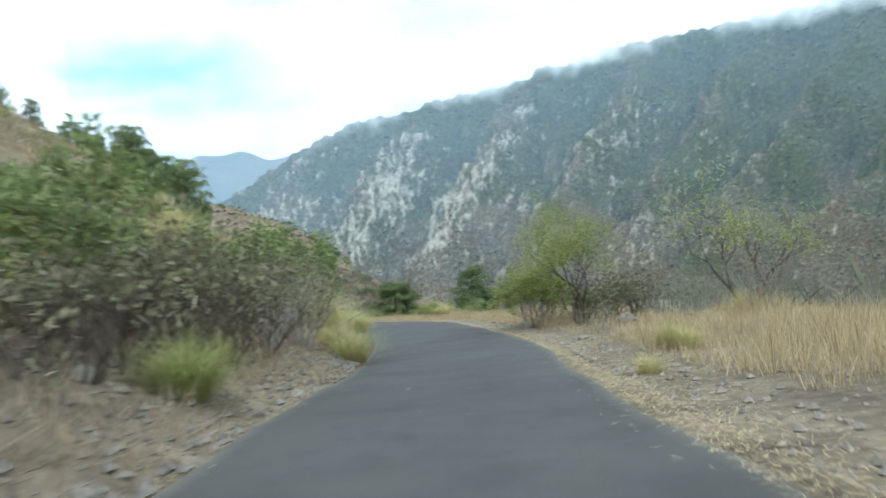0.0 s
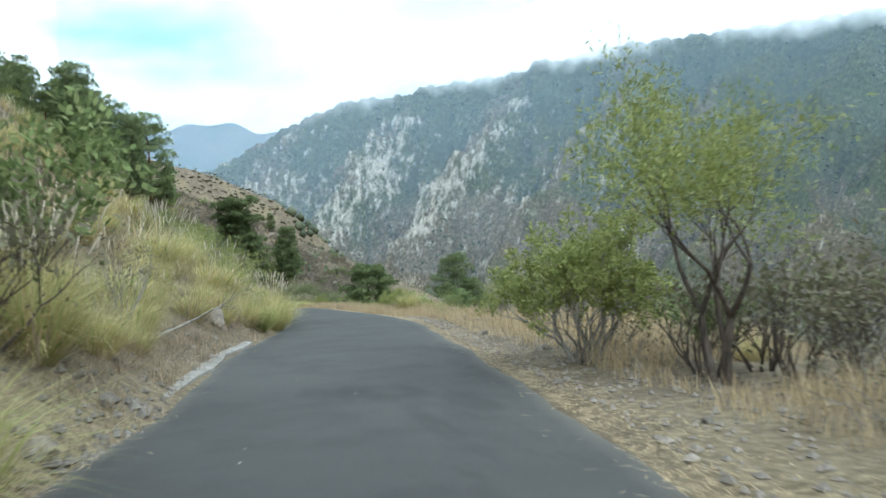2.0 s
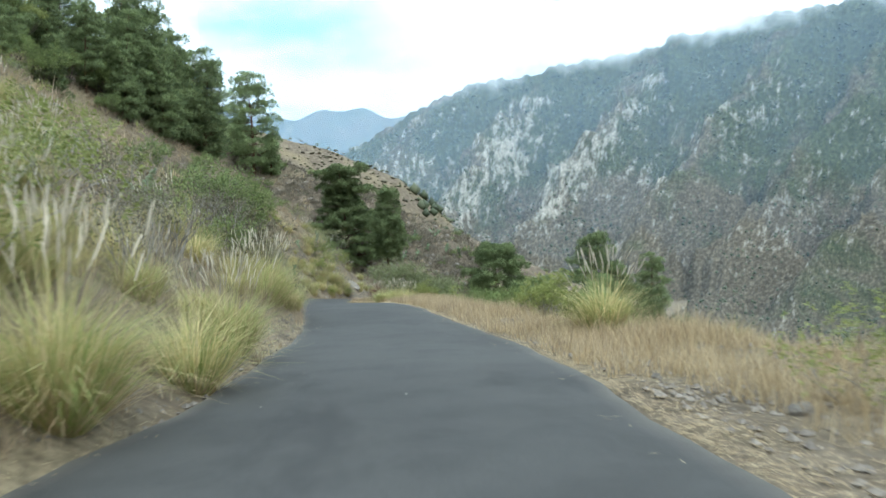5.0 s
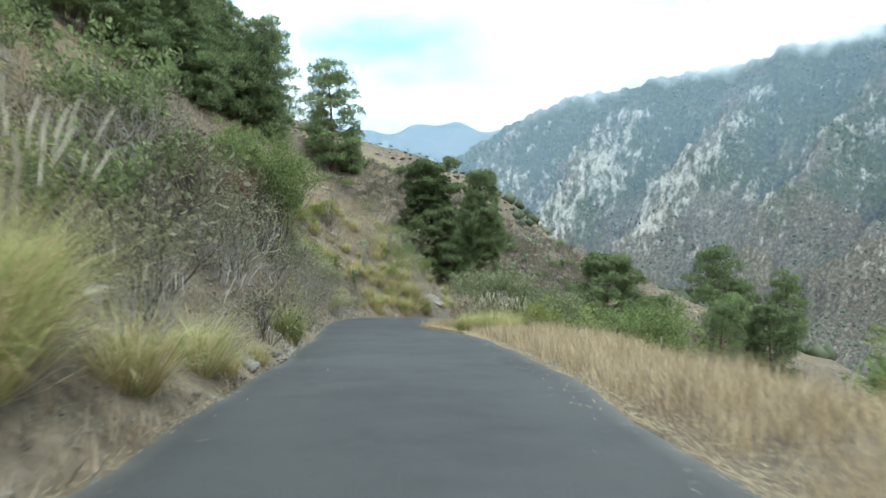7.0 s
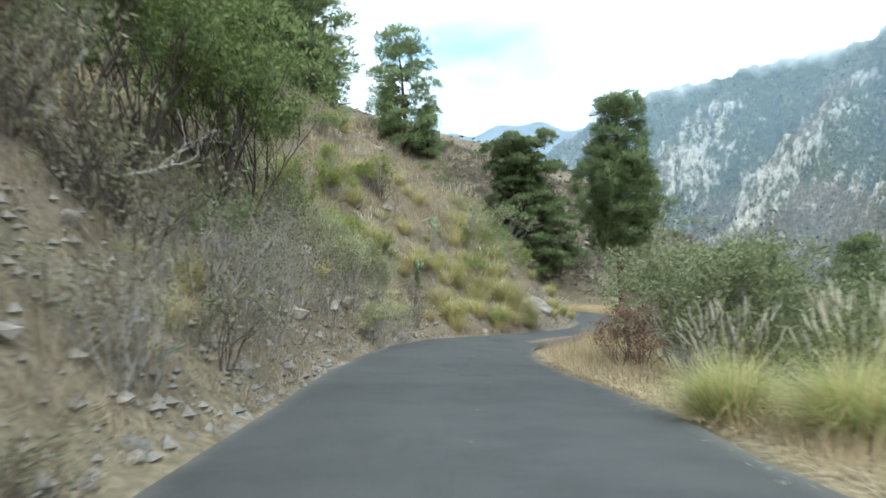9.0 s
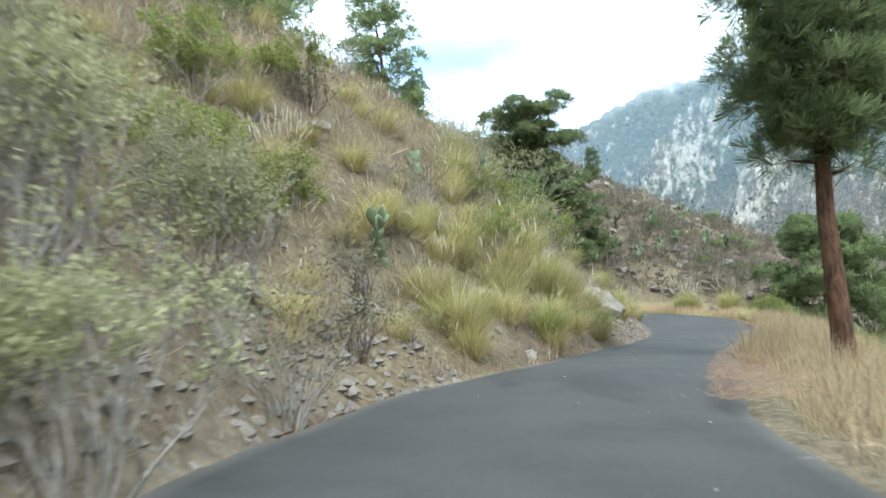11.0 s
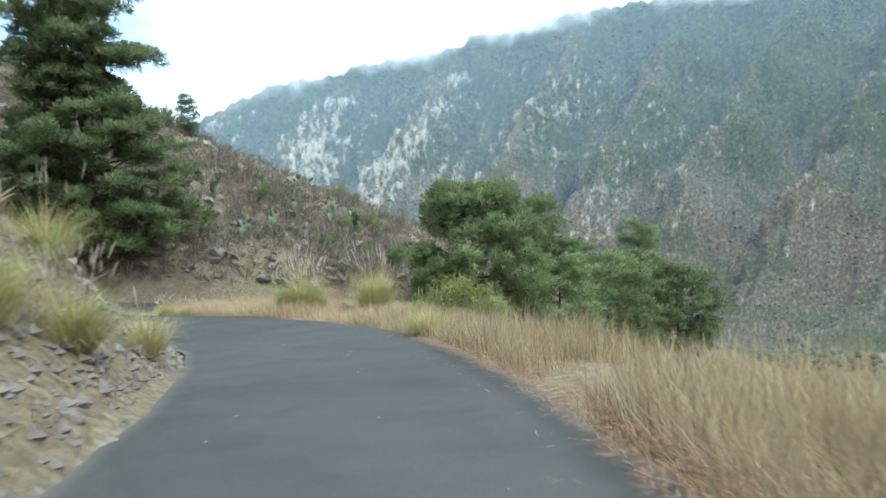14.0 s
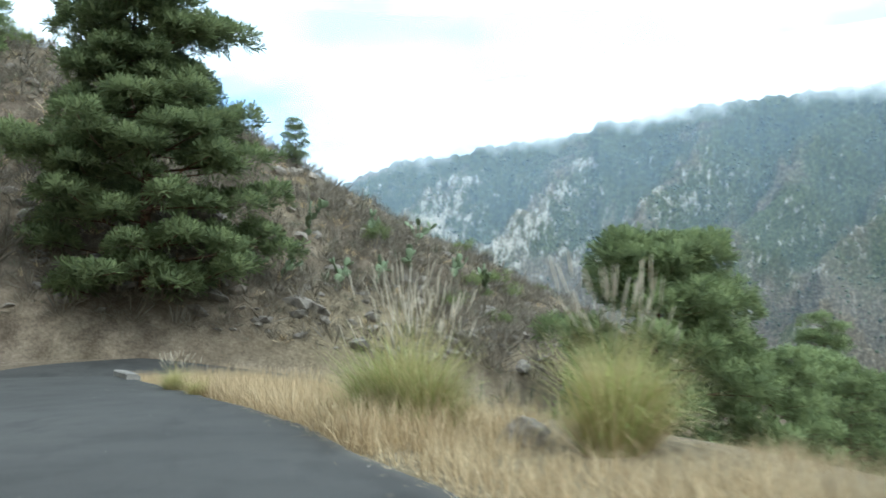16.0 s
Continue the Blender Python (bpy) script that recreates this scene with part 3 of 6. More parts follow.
# greener scrub; its dark tone also paints shade on right flanks and in gullies
wood_and_shade = 0.08 * step(29, 42, deg) + 0.26 * right_of * np.clip((mel - 1) / 4, 0, 1) + 0.09 * np.clip((mel - 7) / 4, 0, 1) - 0.1 * np.clip((2 - mel) / 3, 0, 1) + 0.05 * (0.5 - gully)
for nm, val in (("bare", bare), ("wood_and_shade", wood_and_shade)):
    mme.attributes.new(nm, "FLOAT", "POINT").data.foreach_set("value", val.astype(np.float32).reshape(-1))


def slope_uv(me, u, v):
    layer = me.uv_layers.new(name="UVMap")
    idx = np.empty(len(me.loops), dtype=np.int32)
    me.loops.foreach_get("vertex_index", idx)
    layer.data.foreach_set("uv", np.stack([u.reshape(-1)[idx], v.reshape(-1)[idx]], -1).astype(np.float32).reshape(-1))


slope_uv(mme, (deg - 0.12 * mel) * 2.1 + 0.25 * np.sin(mel * 1.7), mel * 1.0)
mountain = new("mountain", mme)
tagged(mountain, "high mountain wall of scrub, pines and pale rock", "mountain", kind="structure")
# the far end of the valley
faz = np.linspace(-45, 30, 160)
FA, FU = np.meshgrid(np.radians(faz), np.linspace(0, 1, 40), indexing="ij")
f_el = 7.9 + 0.35 * np.sin(np.degrees(FA) * 0.7) + 0.18 * np.sin(np.degrees(FA) * 1.9 + 1) + 3 * np.clip((-10 - np.degrees(FA)) / 20, 0, 1)
frr = 3300 + 1000 * FU
FXX, FYY = 10 + frr * np.sin(FA), 80 + frr * np.cos(FA)
FZZ = -60 + (frr * np.tan(np.radians(f_el)) + 60) * FU ** 0.8 + 40 * wave(FXX, FYY, 160, 2) * FU * (1 - FU) * 4
dme = grid_mesh("distant_mountain", FXX, FYY, FZZ, MOUNTAIN)
slope_uv(dme, np.degrees(FA) * 0.9, FU * 4)
for nm, val in (("bare", 0.02), ("wood_and_shade", 0.02)):
    dme.attributes.new(nm, "FLOAT", "POINT").data.foreach_set("value", np.full(len(dme.vertices), val, np.float32))
tagged(new("distant_mountain", dme), "hazy mountain at the head of the valley", "mountain", kind="structure")

# pines and scrub far off on the mountain
rng = random.Random(11)
nrng = np.random.default_rng(5)


def crowns(name, spots, sizes, tall, label, mat=WOODS):
    """Many small uneven crowns as one object."""
    base = np.array([(1, 0, 0.1), (0.25, 0.95, 0), (-0.85, 0.5, 0.15), (-0.7, -0.7, 0), (0.35, -0.9, 0.1), (0.1, 0, 1.0), (0, 0.1, -0.6)])
    tri = [(i, (i + 1) % 5, 5) for i in range(5)] + [((i + 1) % 5, i, 6) for i in range(5)]
    n = len(spots)
    turn_ = nrng.uniform(0, 2 * np.pi, n)
    c, s = np.cos(turn_), np.sin(turn_)
    jit = base[None] * (1 + nrng.uniform(-0.35, 0.35, (n, 7, 1)))
    x = (jit[..., 0] * c[:, None] - jit[..., 1] * s[:, None]) * sizes[:, None]
    y = (jit[..., 0] * s[:, None] + jit[..., 1] * c[:, None]) * sizes[:, None]
    z = jit[..., 2] * (sizes * tall)[:, None]
    pts = np.stack([x, y, z], -1) + spots[:, None, :]
    faces = (np.array(tri)[None] + 7 * np.arange(n)[:, None, None]).reshape(-1, 3)
    me = bpy.data.meshes.new(name)
    me.from_pydata(pts.reshape(-1, 3).tolist(), [], faces.tolist())
    me.materials.append(mat)
    me.polygons.foreach_set("use_smooth", [True] * len(me.polygons))
    return tagged(new(name, me), label, "woods", kind="stuff")


ia = nrng.integers(42, 508, 60000)
iu = nrng.integers(1, 188, 60000)
dens = 0.25 + 0.6 * wave(MX[ia, iu], MY[ia, iu], 70, 7) + 0.35 * wave(MX[ia, iu], MY[ia, iu], 17, 2) + 0.8 * (right_of[ia, iu] - 0.4) + 0.6 * (0.5 - gully[ia, iu])
keep = nrng.uniform(0, 1, 60000) < dens
ia, iu = ia[keep][:9000], iu[keep][:9000]
size = nrng.uniform(0.6, 1.9, len(ia)) ** 1.3 * rr[ia, iu] / 850
spots = np.stack([MX[ia, iu] + nrng.uniform(-2, 2, len(ia)), MY[ia, iu] + nrng.uniform(-2, 2, len(ia)), MZ[ia, iu] + size * 0.5], -1)
crowns("far_woods", spots, size, 1.15, "scattered dark pines and scrub across the mountain")

# bushes over the long slope below the road
sx, sy = nrng.uniform(24, 300, 9000), nrng.uniform(-60, 420, 9000)
off = sx - road_x(sy)
sk = (off > 26) & (0.5 + 0.5 * wave(sx, sy, 9, 3) + 0.3 * wave(sx, sy, 31, 5) > nrng.random(9000)) & ((sy < 140) | (sy > 190))
sx, sy = sx[sk][:4200], sy[sk][:4200]
ssz = nrng.uniform(0.4, 1.3, len(sx))
crowns("slope_scrub", np.stack([sx, sy, ground(sx, sy) + ssz * 0.2], -1), ssz, 0.8, "dull green scrub over the slope below the road")

vx, vy = nrng.uniform(44, 420, 16000), nrng.uniform(190, 560, 16000)
vk = 0.6 + 0.5 * wave(vx, vy, 14, 5) + 0.3 * wave(vx, vy, 43, 3) > nrng.random(16000)
vx, vy = vx[vk], vy[vk]
vsz = nrng.uniform(0.9, 2.6, len(vx))
crowns("valley_woods", np.stack([vx, vy, ground(vx, vy) + vsz * 0.4], -1), vsz, 1.2, "dark pines and scrub in the bottom of the valley")

bx, by = nrng.uniform(-70, 70, 7000), nrng.uniform(182, 335, 7000)
bk = (0.55 + 0.5 * wave(bx, by, 8, 4) + 0.3 * wave(bx, by, 23, 6) > nrng.random(7000))
bx, by = bx[bk][:3800], by[bk][:3800]
bsz = nrng.uniform(0.3, 0.9, len(bx))
crowns("slope_scrub", np.stack([bx, by, ground(bx, by) + bsz * 0.2], -1), bsz, 0.55, "dull scrub over the ridge behind the bend", DULL)

# cloud lying on the ridge: a faded sheet that glows white by itself
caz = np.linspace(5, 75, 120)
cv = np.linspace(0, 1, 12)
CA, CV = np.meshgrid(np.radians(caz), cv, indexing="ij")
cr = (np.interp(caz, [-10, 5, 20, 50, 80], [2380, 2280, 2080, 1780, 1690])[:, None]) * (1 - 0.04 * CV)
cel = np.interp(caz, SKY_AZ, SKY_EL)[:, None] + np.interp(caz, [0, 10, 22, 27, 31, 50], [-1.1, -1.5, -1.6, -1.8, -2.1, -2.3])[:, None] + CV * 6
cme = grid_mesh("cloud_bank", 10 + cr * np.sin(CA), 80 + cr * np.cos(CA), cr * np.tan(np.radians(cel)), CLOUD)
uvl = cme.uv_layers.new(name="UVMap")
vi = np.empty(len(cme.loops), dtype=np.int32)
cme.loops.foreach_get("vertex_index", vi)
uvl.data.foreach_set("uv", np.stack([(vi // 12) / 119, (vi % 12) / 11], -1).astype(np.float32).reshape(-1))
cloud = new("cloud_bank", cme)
tagged(cloud, "glowing white sheet for the low cloud resting on the ridge", "cloud", kind="structure")

# see-through blue sheets imitating thin haze, in front of the mountain and again before the far peaks
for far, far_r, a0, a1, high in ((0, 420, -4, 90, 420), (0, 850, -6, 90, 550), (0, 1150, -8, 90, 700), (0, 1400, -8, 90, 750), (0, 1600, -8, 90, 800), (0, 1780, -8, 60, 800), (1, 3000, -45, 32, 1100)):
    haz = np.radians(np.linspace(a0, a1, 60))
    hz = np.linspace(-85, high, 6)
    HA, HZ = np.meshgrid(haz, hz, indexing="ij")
    haze = new("haze_sheet", grid_mesh("haze_sheet", 10 + far_r * np.sin(HA), 80 + far_r * np.cos(HA), HZ, HAZES[far]))
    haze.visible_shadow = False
    tagged(haze, "see-through blue sheet imitating haze in the valley", "haze", kind="structure")

# ---- plants and stones ----
def thing(name, label, category, group=""):
    return tagged(new(name), label, category, group)


def arc_blade(b, rng, base, az, lean, length, width, droop, segs=3):
    """One arching grass blade."""
    d = Vector((math.cos(az) * math.sin(lean), math.sin(az) * math.sin(lean), math.cos(lean)))
    side = Vector((-math.sin(az + rng.uniform(-0.8, 0.8)), math.cos(az + rng.uniform(-0.8, 0.8)), 0))
    pts, p = [base], base
    for i in range(segs):
        p = p + d * (length / segs)
        pts.append(p)
        d = (d + Vector((math.cos(az) * 0.35, math.sin(az) * 0.35, -1)) * (droop / segs)).normalized()
    b.strip(pts, [width * w for w in np.linspace(1, 0.45, segs + 1)], side)
    return pts[-1], d


def fountain_grass(seed, height, count, fresh, plumes, label):
    """A tussock of arching blades with feathery plumes; fresh: how much of it is green."""
    rng = random.Random(seed)
    t = thing("fountain_grass", label, "grass clump", "fountain grass along the road")
    green, gold, dry, heads = Build(), Build(), Build(), Build()
    r0 = height * 0.16
    for i in range(count):
        a, k = rng.uniform(0, 2 * math.pi), math.sqrt(rng.random())
        base = Vector((math.cos(a) * r0 * k, math.sin(a) * r0 * k, -0.06))
        az = a + rng.gauss(0, 0.5)
        lean = 0.06 + 0.85 * k * rng.uniform(0.4, 1.15)
        pick = rng.random()
        b = green if pick < fresh else (dry if pick > 1 - (1 - fresh) * 0.3 else gold)
        low = 0.75 if b is dry else 1.0
        arc_blade(b, rng, base, az, lean + (0.25 if b is dry else 0), height * low * rng.uniform(0.65, 1.2), rng.uniform(0.0034, 0.0064), rng.uniform(0.7, 1.9), 2)
    for i in range(plumes):
        a = rng.uniform(0, 2 * math.pi)
        base = Vector((math.cos(a) * r0 * 0.5, math.sin(a) * r0 * 0.5, 0))
        tip, d = arc_blade(gold, rng, base, a, rng.uniform(0.03, 0.42), height * rng.uniform(0.8, 1.1), 0.005, rng.uniform(0.05, 0.35))
        length = rng.uniform(0.16, 0.26) * (0.7 + height * 0.3)
        d = (d + rand_dir(rng) * 0.25).normalized()
        heads.tube([tip - d * 0.02, tip + d * length * 0.3, tip + d * length * 0.7, tip + d * length + Vector((0, 0, -0.02))], [0.004, 0.009, 0.008, 0.002], 4)
    for nm, b, m, lb in (("green_blades", green, GREEN, "fresh green blades"), ("golden_blades", gold, GOLD, ""), ("dry_blades", dry, STRAW, "dead straw-coloured blades"), ("plumes", heads, PLUME, "pale feathery plumes")):
        if b.f:
            tagged(part(nm, b, m, t, lb), kind="stuff")
    return t


def grow(b, rng, p, d, length, radius, depth, tips, spread=0.55, upward=0.25, kids=(2, 3), shrink=0.72, segs=3, sides=5, keep=0.85):
    """Branches that fork again and again; the ends are gathered in tips."""
    pts, radii = [p], [radius]
    for i in range(segs):
        d = (d + rand_dir(rng) * 0.22 + Vector((0, 0, upward * 0.25))).normalized()
        p = p + d * (length / segs)
        pts.append(p)
        radii.append(radius * (1 - 0.4 * (i + 1) / segs))
    if depth < 2:
        b.strip([pts[0], pts[-1]], [radius * 1.1, 0], d.cross(rand_dir(rng)).normalized())
    else:
        b.tube(pts, radii, sides, False)
    if depth == 0:
        tips.append((p, d))
        return
    for i in range(rng.randint(*kids)):
        side = rand_dir(rng)
        nd = (d + side * spread + Vector((0, 0, upward))).normalized()
        grow(b, rng, pts[-1] if i < 2 else pts[-2], nd, length * shrink * rng.uniform(0.75, 1.2), radii[-1] * keep, depth - 1, tips, spread, upward, kids, shrink, 1 if depth < 3 else segs, 3 if depth < 4 else sides, keep)


def shrub(seed, name, label, height, stems, depth, leaf_mat, leaves, leaf_size, bark, spread=0.6, upward=0.25, lean=0.7, group="shrubs on the slopes", radius=0.017, cluster=0.5, keep=0.85, shrink=0.72):
    """A bush: several forking stems from the ground, with leaves round the twig ends."""
    rng = random.Random(seed)
    t = thing(name, label, "bush", group)
    wood, tips = Build(), []
    for i in range(stems):
        a = 2 * math.pi * (i + rng.random() * 0.8) / stems
        tilt = rng.uniform(0.25, 1.0) * lean
        d = Vector((math.cos(a) * math.sin(tilt), math.sin(a) * math.sin(tilt), math.cos(tilt)))
        grow(wood, rng, Vector((math.cos(a) * 0.06, math.sin(a) * 0.06, -0.1)), d, height * 0.36 * rng.uniform(0.8, 1.2), radius * height * rng.uniform(0.5, 1), depth, tips, spread, upward, (2, 3), shrink, 3, 5, keep)
    tagged(part("branchwork", wood, bark, t), kind="stuff")
    if leaves:
        foliage = Build()
        for p, d in tips:
            for j in range(leaves):
                q = p + rand_dir(rng) * (rng.random() ** 0.6 * leaf_size * 3.2 * cluster)
                ld = (d + rand_dir(rng) * 1.1).normalized()
                s = ld.cross(rand_dir(rng)).normalized()
                foliage.leaf(q, ld, s, leaf_size * rng.uniform(0.6, 1.3), leaf_size * 0.2 * rng.uniform(0.7, 1.4))
        tagged(part("leaves", foliage, leaf_mat, t), kind="stuff")
    return t


def needle_crown(name, pads, seed, tufts, size, needles, flat, fine):
    """Rounded pads of needle tufts; each tuft fans out from its twig's end, and the pad's swell shades it."""
    g = np.random.default_rng(seed)
    pts, tris, nrm, n0 = [], [], [], 0
    area = sum(r * r for _, r in pads)
    for c, r in pads:
        m = max(8, int(tufts * r * r / area))
        out = g.normal(0, 1, (m, 3))
        out[:, 2] = np.where(out[:, 2] < -0.45, -out[:, 2], out[:, 2])
        out /= np.linalg.norm(out, axis=1, keepdims=True)
        k = g.uniform(0, 6.28, 4)
        swell = 1 + 0.2 * np.sin(out[:, 0] * 4 + k[0]) + 0.16 * np.sin(out[:, 1] * 5 + k[1]) + 0.12 * np.sin(out[:, 2] * 5 + k[2])
        depth = 0.42 + 0.5 * g.random(m) ** 0.45
        pos = np.array(c) + out * (r * swell * depth)[:, None] * np.array([1, 1, flat])
        d = out[:, None] * 0.75 + g.normal(0, 0.52, (m, needles, 3)) + np.array([0, 0, 0.25])
        d /= np.linalg.norm(d, axis=-1, keepdims=True)
        s = np.cross(d, g.normal(0, 1, (m, needles, 3)))
        s /= np.linalg.norm(s, axis=-1, keepdims=True) + 1e-6
        ln = size * g.uniform(0.65, 1.2, (m, needles, 1)) * g.uniform(0.8, 1.2, (m, 1, 1))
        w = ln * g.uniform(0.052, 0.09, (m, needles, 1)) * fine
        tip = pos[:, None] + d * ln
        nn = out * np.array([1, 1, 1.5])
        nn = nn / np.linalg.norm(nn, axis=1, keepdims=True)
        facing = np.sign((np.cross(d, s) * nn[:, None]).sum(-1, keepdims=True))
        s = s * np.where(facing == 0, 1, facing)
        block = np.concatenate([pos[:, None], np.stack([tip - s * w, tip + s * w], 2).reshape(m, needles * 2, 3)], 1)
        q = nn[:, None] * 0.9 + np.repeat(d, 2, 1) * 0.45
        normal = np.concatenate([nn[:, None], q], 1)
        base = n0 + np.arange(m)[:, None] * (1 + 2 * needles)
        j = np.arange(needles)[None] * 2
        tris.append(np.stack([np.broadcast_to(base, (m, needles)), base + 1 + j, base + 2 + j], -1).reshape(-1, 3))
        pts.append(block.reshape(-1, 3))
        nrm.append(normal.reshape(-1, 3))
        n0 += m * (1 + 2 * needles)
    me = bpy.data.meshes.new(name)
    me.from_pydata(np.concatenate(pts).tolist(), [], np.concatenate(tris).tolist())
    me.polygons.foreach_set("use_smooth", [True] * len(me.polygons))
    nrm = np.concatenate(nrm)
    nrm /= np.linalg.norm(nrm, axis=1, keepdims=True)
    me.normals_split_custom_set_from_vertices(nrm.tolist())
    me.materials.append(NEEDLE)
    me.update()
    return me


CONE = [(0, 0.75), (0.12, 1.0), (0.4, 0.8), (0.7, 0.5), (0.9, 0.26), (1, 0.12)]
TIERS = [(0, 0.6), (0.2, 0.95), (0.35, 0.75), (0.5, 1.0), (0.65, 0.7), (0.8, 0.75), (0.93, 0.5), (1, 0.25)]
DOME = [(0, 0.8), (0.25, 1.0), (0.55, 0.98), (0.8, 0.8), (0.93, 0.55), (1, 0.3)]
UMBRELLA = [(0, 0.62), (0.12, 0.82), (0.3, 0.98), (0.45, 0.86), (0.56, 0.6), (0.64, 0.42), (0.74, 0.46), (0.82, 0.66), (0.93, 0.58), (1, 0.3)]


def pine(seed, height, width, bare, lean, tufts, form, label, size=0.5, needles=11, flat=0.62, pad=0.95, gap=0.0, more=1.0, fine=1.0):
    """A pine: tapered trunk, limbs that rise at their ends, pads of needle tufts in tiers with gaps between."""
    rng = random.Random(seed)
    t = thing("pine_tree", label, "tree", "pines")
    trunk_build = Build()
    trunk, p, d = [Vector((0, 0, -0.5))], Vector((0, 0, -0.5)), Vector((math.cos(lean) * 0.06, math.sin(lean) * 0.06, 1)).normalized()
    steps = 9
    for i in range(steps):
        p = p + d * ((height * 0.95 + 0.5) / steps)
        d = (d + rand_dir(rng) * 0.07 + Vector((0, 0, 0.12))).normalized()
        trunk.append(p)
    base_r = 0.016 * height + 0.06
    trunk_build.tube(trunk, [base_r * (1.25 if i == 0 else 1 - 0.9 * i / steps) for i in range(steps + 1)], 9)
    limb_builds, pads = [], []
    n_limbs = int((12 + height) * more)
    for i in range(n_limbs):
        u = (i + rng.random() * 0.8) / n_limbs
        k = bare + (1 - bare) * u
        f = min(max(k * steps, 0), steps - 0.001)
        a0 = trunk[int(f)].lerp(trunk[int(f) + 1], f - int(f))
        az = i * 2.4 + rng.uniform(-0.5, 0.5)
        prof = float(np.interp(u, [q[0] for q in form], [q[1] for q in form]))
        length = max(width * 0.5 * prof * rng.uniform(0.72, 1.12) - pad * 0.6, 0.15 * width)
        dirn = Vector((math.cos(az), math.sin(az), rng.uniform(-0.15, 0.2) + 0.4 * max(0, u - 0.7))).normalized()
        pts, q = [a0], a0
        for s in range(4):
            q = q + dirn * (length / 4)
            dirn = (dirn + rand_dir(rng) * 0.16 + Vector((0, 0, 0.09))).normalized()
            pts.append(q)
        r = base_r * 0.28 * (1 - k * 0.7) + 0.015
        limbs = Build()
        limb_builds.append(limbs)
        limbs.tube(pts, [r, r * 0.8, r * 0.6, r * 0.4, r * 0.2], 5)
        pads.append((pts[4], pad * rng.uniform(0.75, 1.15)))
        if length > pad * 1.3:
            if rng.random() > gap:
                pads.append((pts[2] + Vector((0, 0, 0.2 * pad)), pad * rng.uniform(0.6, 0.95)))
            for s in (-1, 1):
                w = Vector((-math.sin(az), math.cos(az), 0.12)) * s * (length * rng.uniform(0.2, 0.36) + pad * 0.3)
                e = pts[2].lerp(pts[3], rng.uniform(0.2, 0.9)) + w
                limbs.tube([pts[2], pts[2].lerp(e, 0.6) + Vector((0, 0, -0.05)), e], [r * 0.5, r * 0.3, r * 0.15], 4)
                pads.append((e, pad * rng.uniform(0.6, 1.0)))
    pads.append((trunk[-1] + Vector((0, 0, -0.1)), pad * 0.75))
    part("trunk", trunk_build, PINE_BARK, t, "reddish-brown bark", True)
    for limbs in limb_builds:
        part("limb", limbs, PINE_BARK, t, "", True)
    crown = new("needles", needle_crown("needles", [(tuple(c), r) for c, r in pads], seed, tufts, size, needles, flat, fine))
    crown.parent = t
    tagged(crown, "dark green needle tufts", kind="stuff")
    return t


def rock_mesh(seed, name="rock", cuts=2):
    rng = random.Random(seed)
    bm = bmesh.new()
    bmesh.ops.create_icosphere(bm, subdivisions=cuts, radius=1)
    flats = [(rand_dir(rng), rng.uniform(0.45, 0.8)) for _ in range(9)]
    for v in bm.verts:
        for nrm, h in flats:
            over = v.co.dot(nrm) - h
            if over > 0:
                v.co -= nrm * over * 0.92
        v.co += v.co * 0.12 * noise.noise(v.co * 2.3 + Vector((seed * 3.1, 0, 0)))
        if cuts > 3:
            v.co += v.co * (0.08 * noise.noise(v.co * 5.1 + Vector((0, seed, 0))) + 0.035 * noise.noise(v.co * 13))
    me = bpy.data.meshes.new(name)
    bm.to_mesh(me)
    bm.free()
    me.materials.append(STONE)
    return me


def put(ob, x, y, scale=1.0, turn=0.0, sink=0.0, tilt=(0, 0)):
    return pose(x, y, float(ground(x, y)) - sink, tilt[0], tilt[1], turn) @ Matrix.Diagonal((scale, scale, scale, 1))


class Kind:
    """Builds each variant the first time that it is set out, and copies it after that."""

    def __init__(self, makers):
        self.makers, self.first = makers, {}

    def set(self, i, x, y, scale=1.0, turn=None, sink=0.0, label="", z=None, squash=1.0):
        i %= len(self.makers)
        turn = spin.uniform(0, 360) if turn is None else turn
        z = float(ground(x, y)) if z is None else z
        m = pose(x, y, z - sink, 0, 0, turn) @ Matrix.Diagonal((scale, scale, scale * squash, 1))
        if i not in self.first:
            ob = self.first[i] = self.makers[i]()
            ob.matrix_basis = m
        else:
            ob = copy_thing(self.first[i], m)
            ob.matrix_basis = m
        if label:
            tagged(ob, label)
        return ob


spin = random.Random(77)
TUSSOCK = Kind([
    lambda: fountain_grass(1, 1.15, 1300, 0.75, 6, "green fountain grass tussock with pale plumes"),
    lambda: fountain_grass(2, 1.2, 1000, 0.3, 6, "yellow-green fountain grass tussock beside the road"),
    lambda: fountain_grass(3, 1.1, 720, 0.12, 3, "golden dry fountain grass tussock on the bank"),
    lambda: fountain_grass(4, 1.25, 1300, 0.3, 42, "golden fountain grass with many feathery plumes"),
    lambda: fountain_grass(5, 1.0, 480, 0.06, 2, "straw-coloured drooping grass tussock"),
])
TWIGS = Kind([
    lambda: shrub(21, "dry_shrub", "grey-brown leafless shrub of tangled twigs", 1.5, 11, 4, DULL, 1, 0.07, GREY_BARK),
    lambda: shrub(22, "dry_shrub", "brown half-dead shrub with few dull leaves", 1.4, 11, 4, DULL, 1, 0.1, DARK_BARK, 0.7, 0.15),
    lambda: shrub(23, "dry_shrub", "low grey shrub of fine dry twigs", 1.0, 9, 4, DULL, 1, 0.06, GREY_BARK, 0.8, 0.1),
])
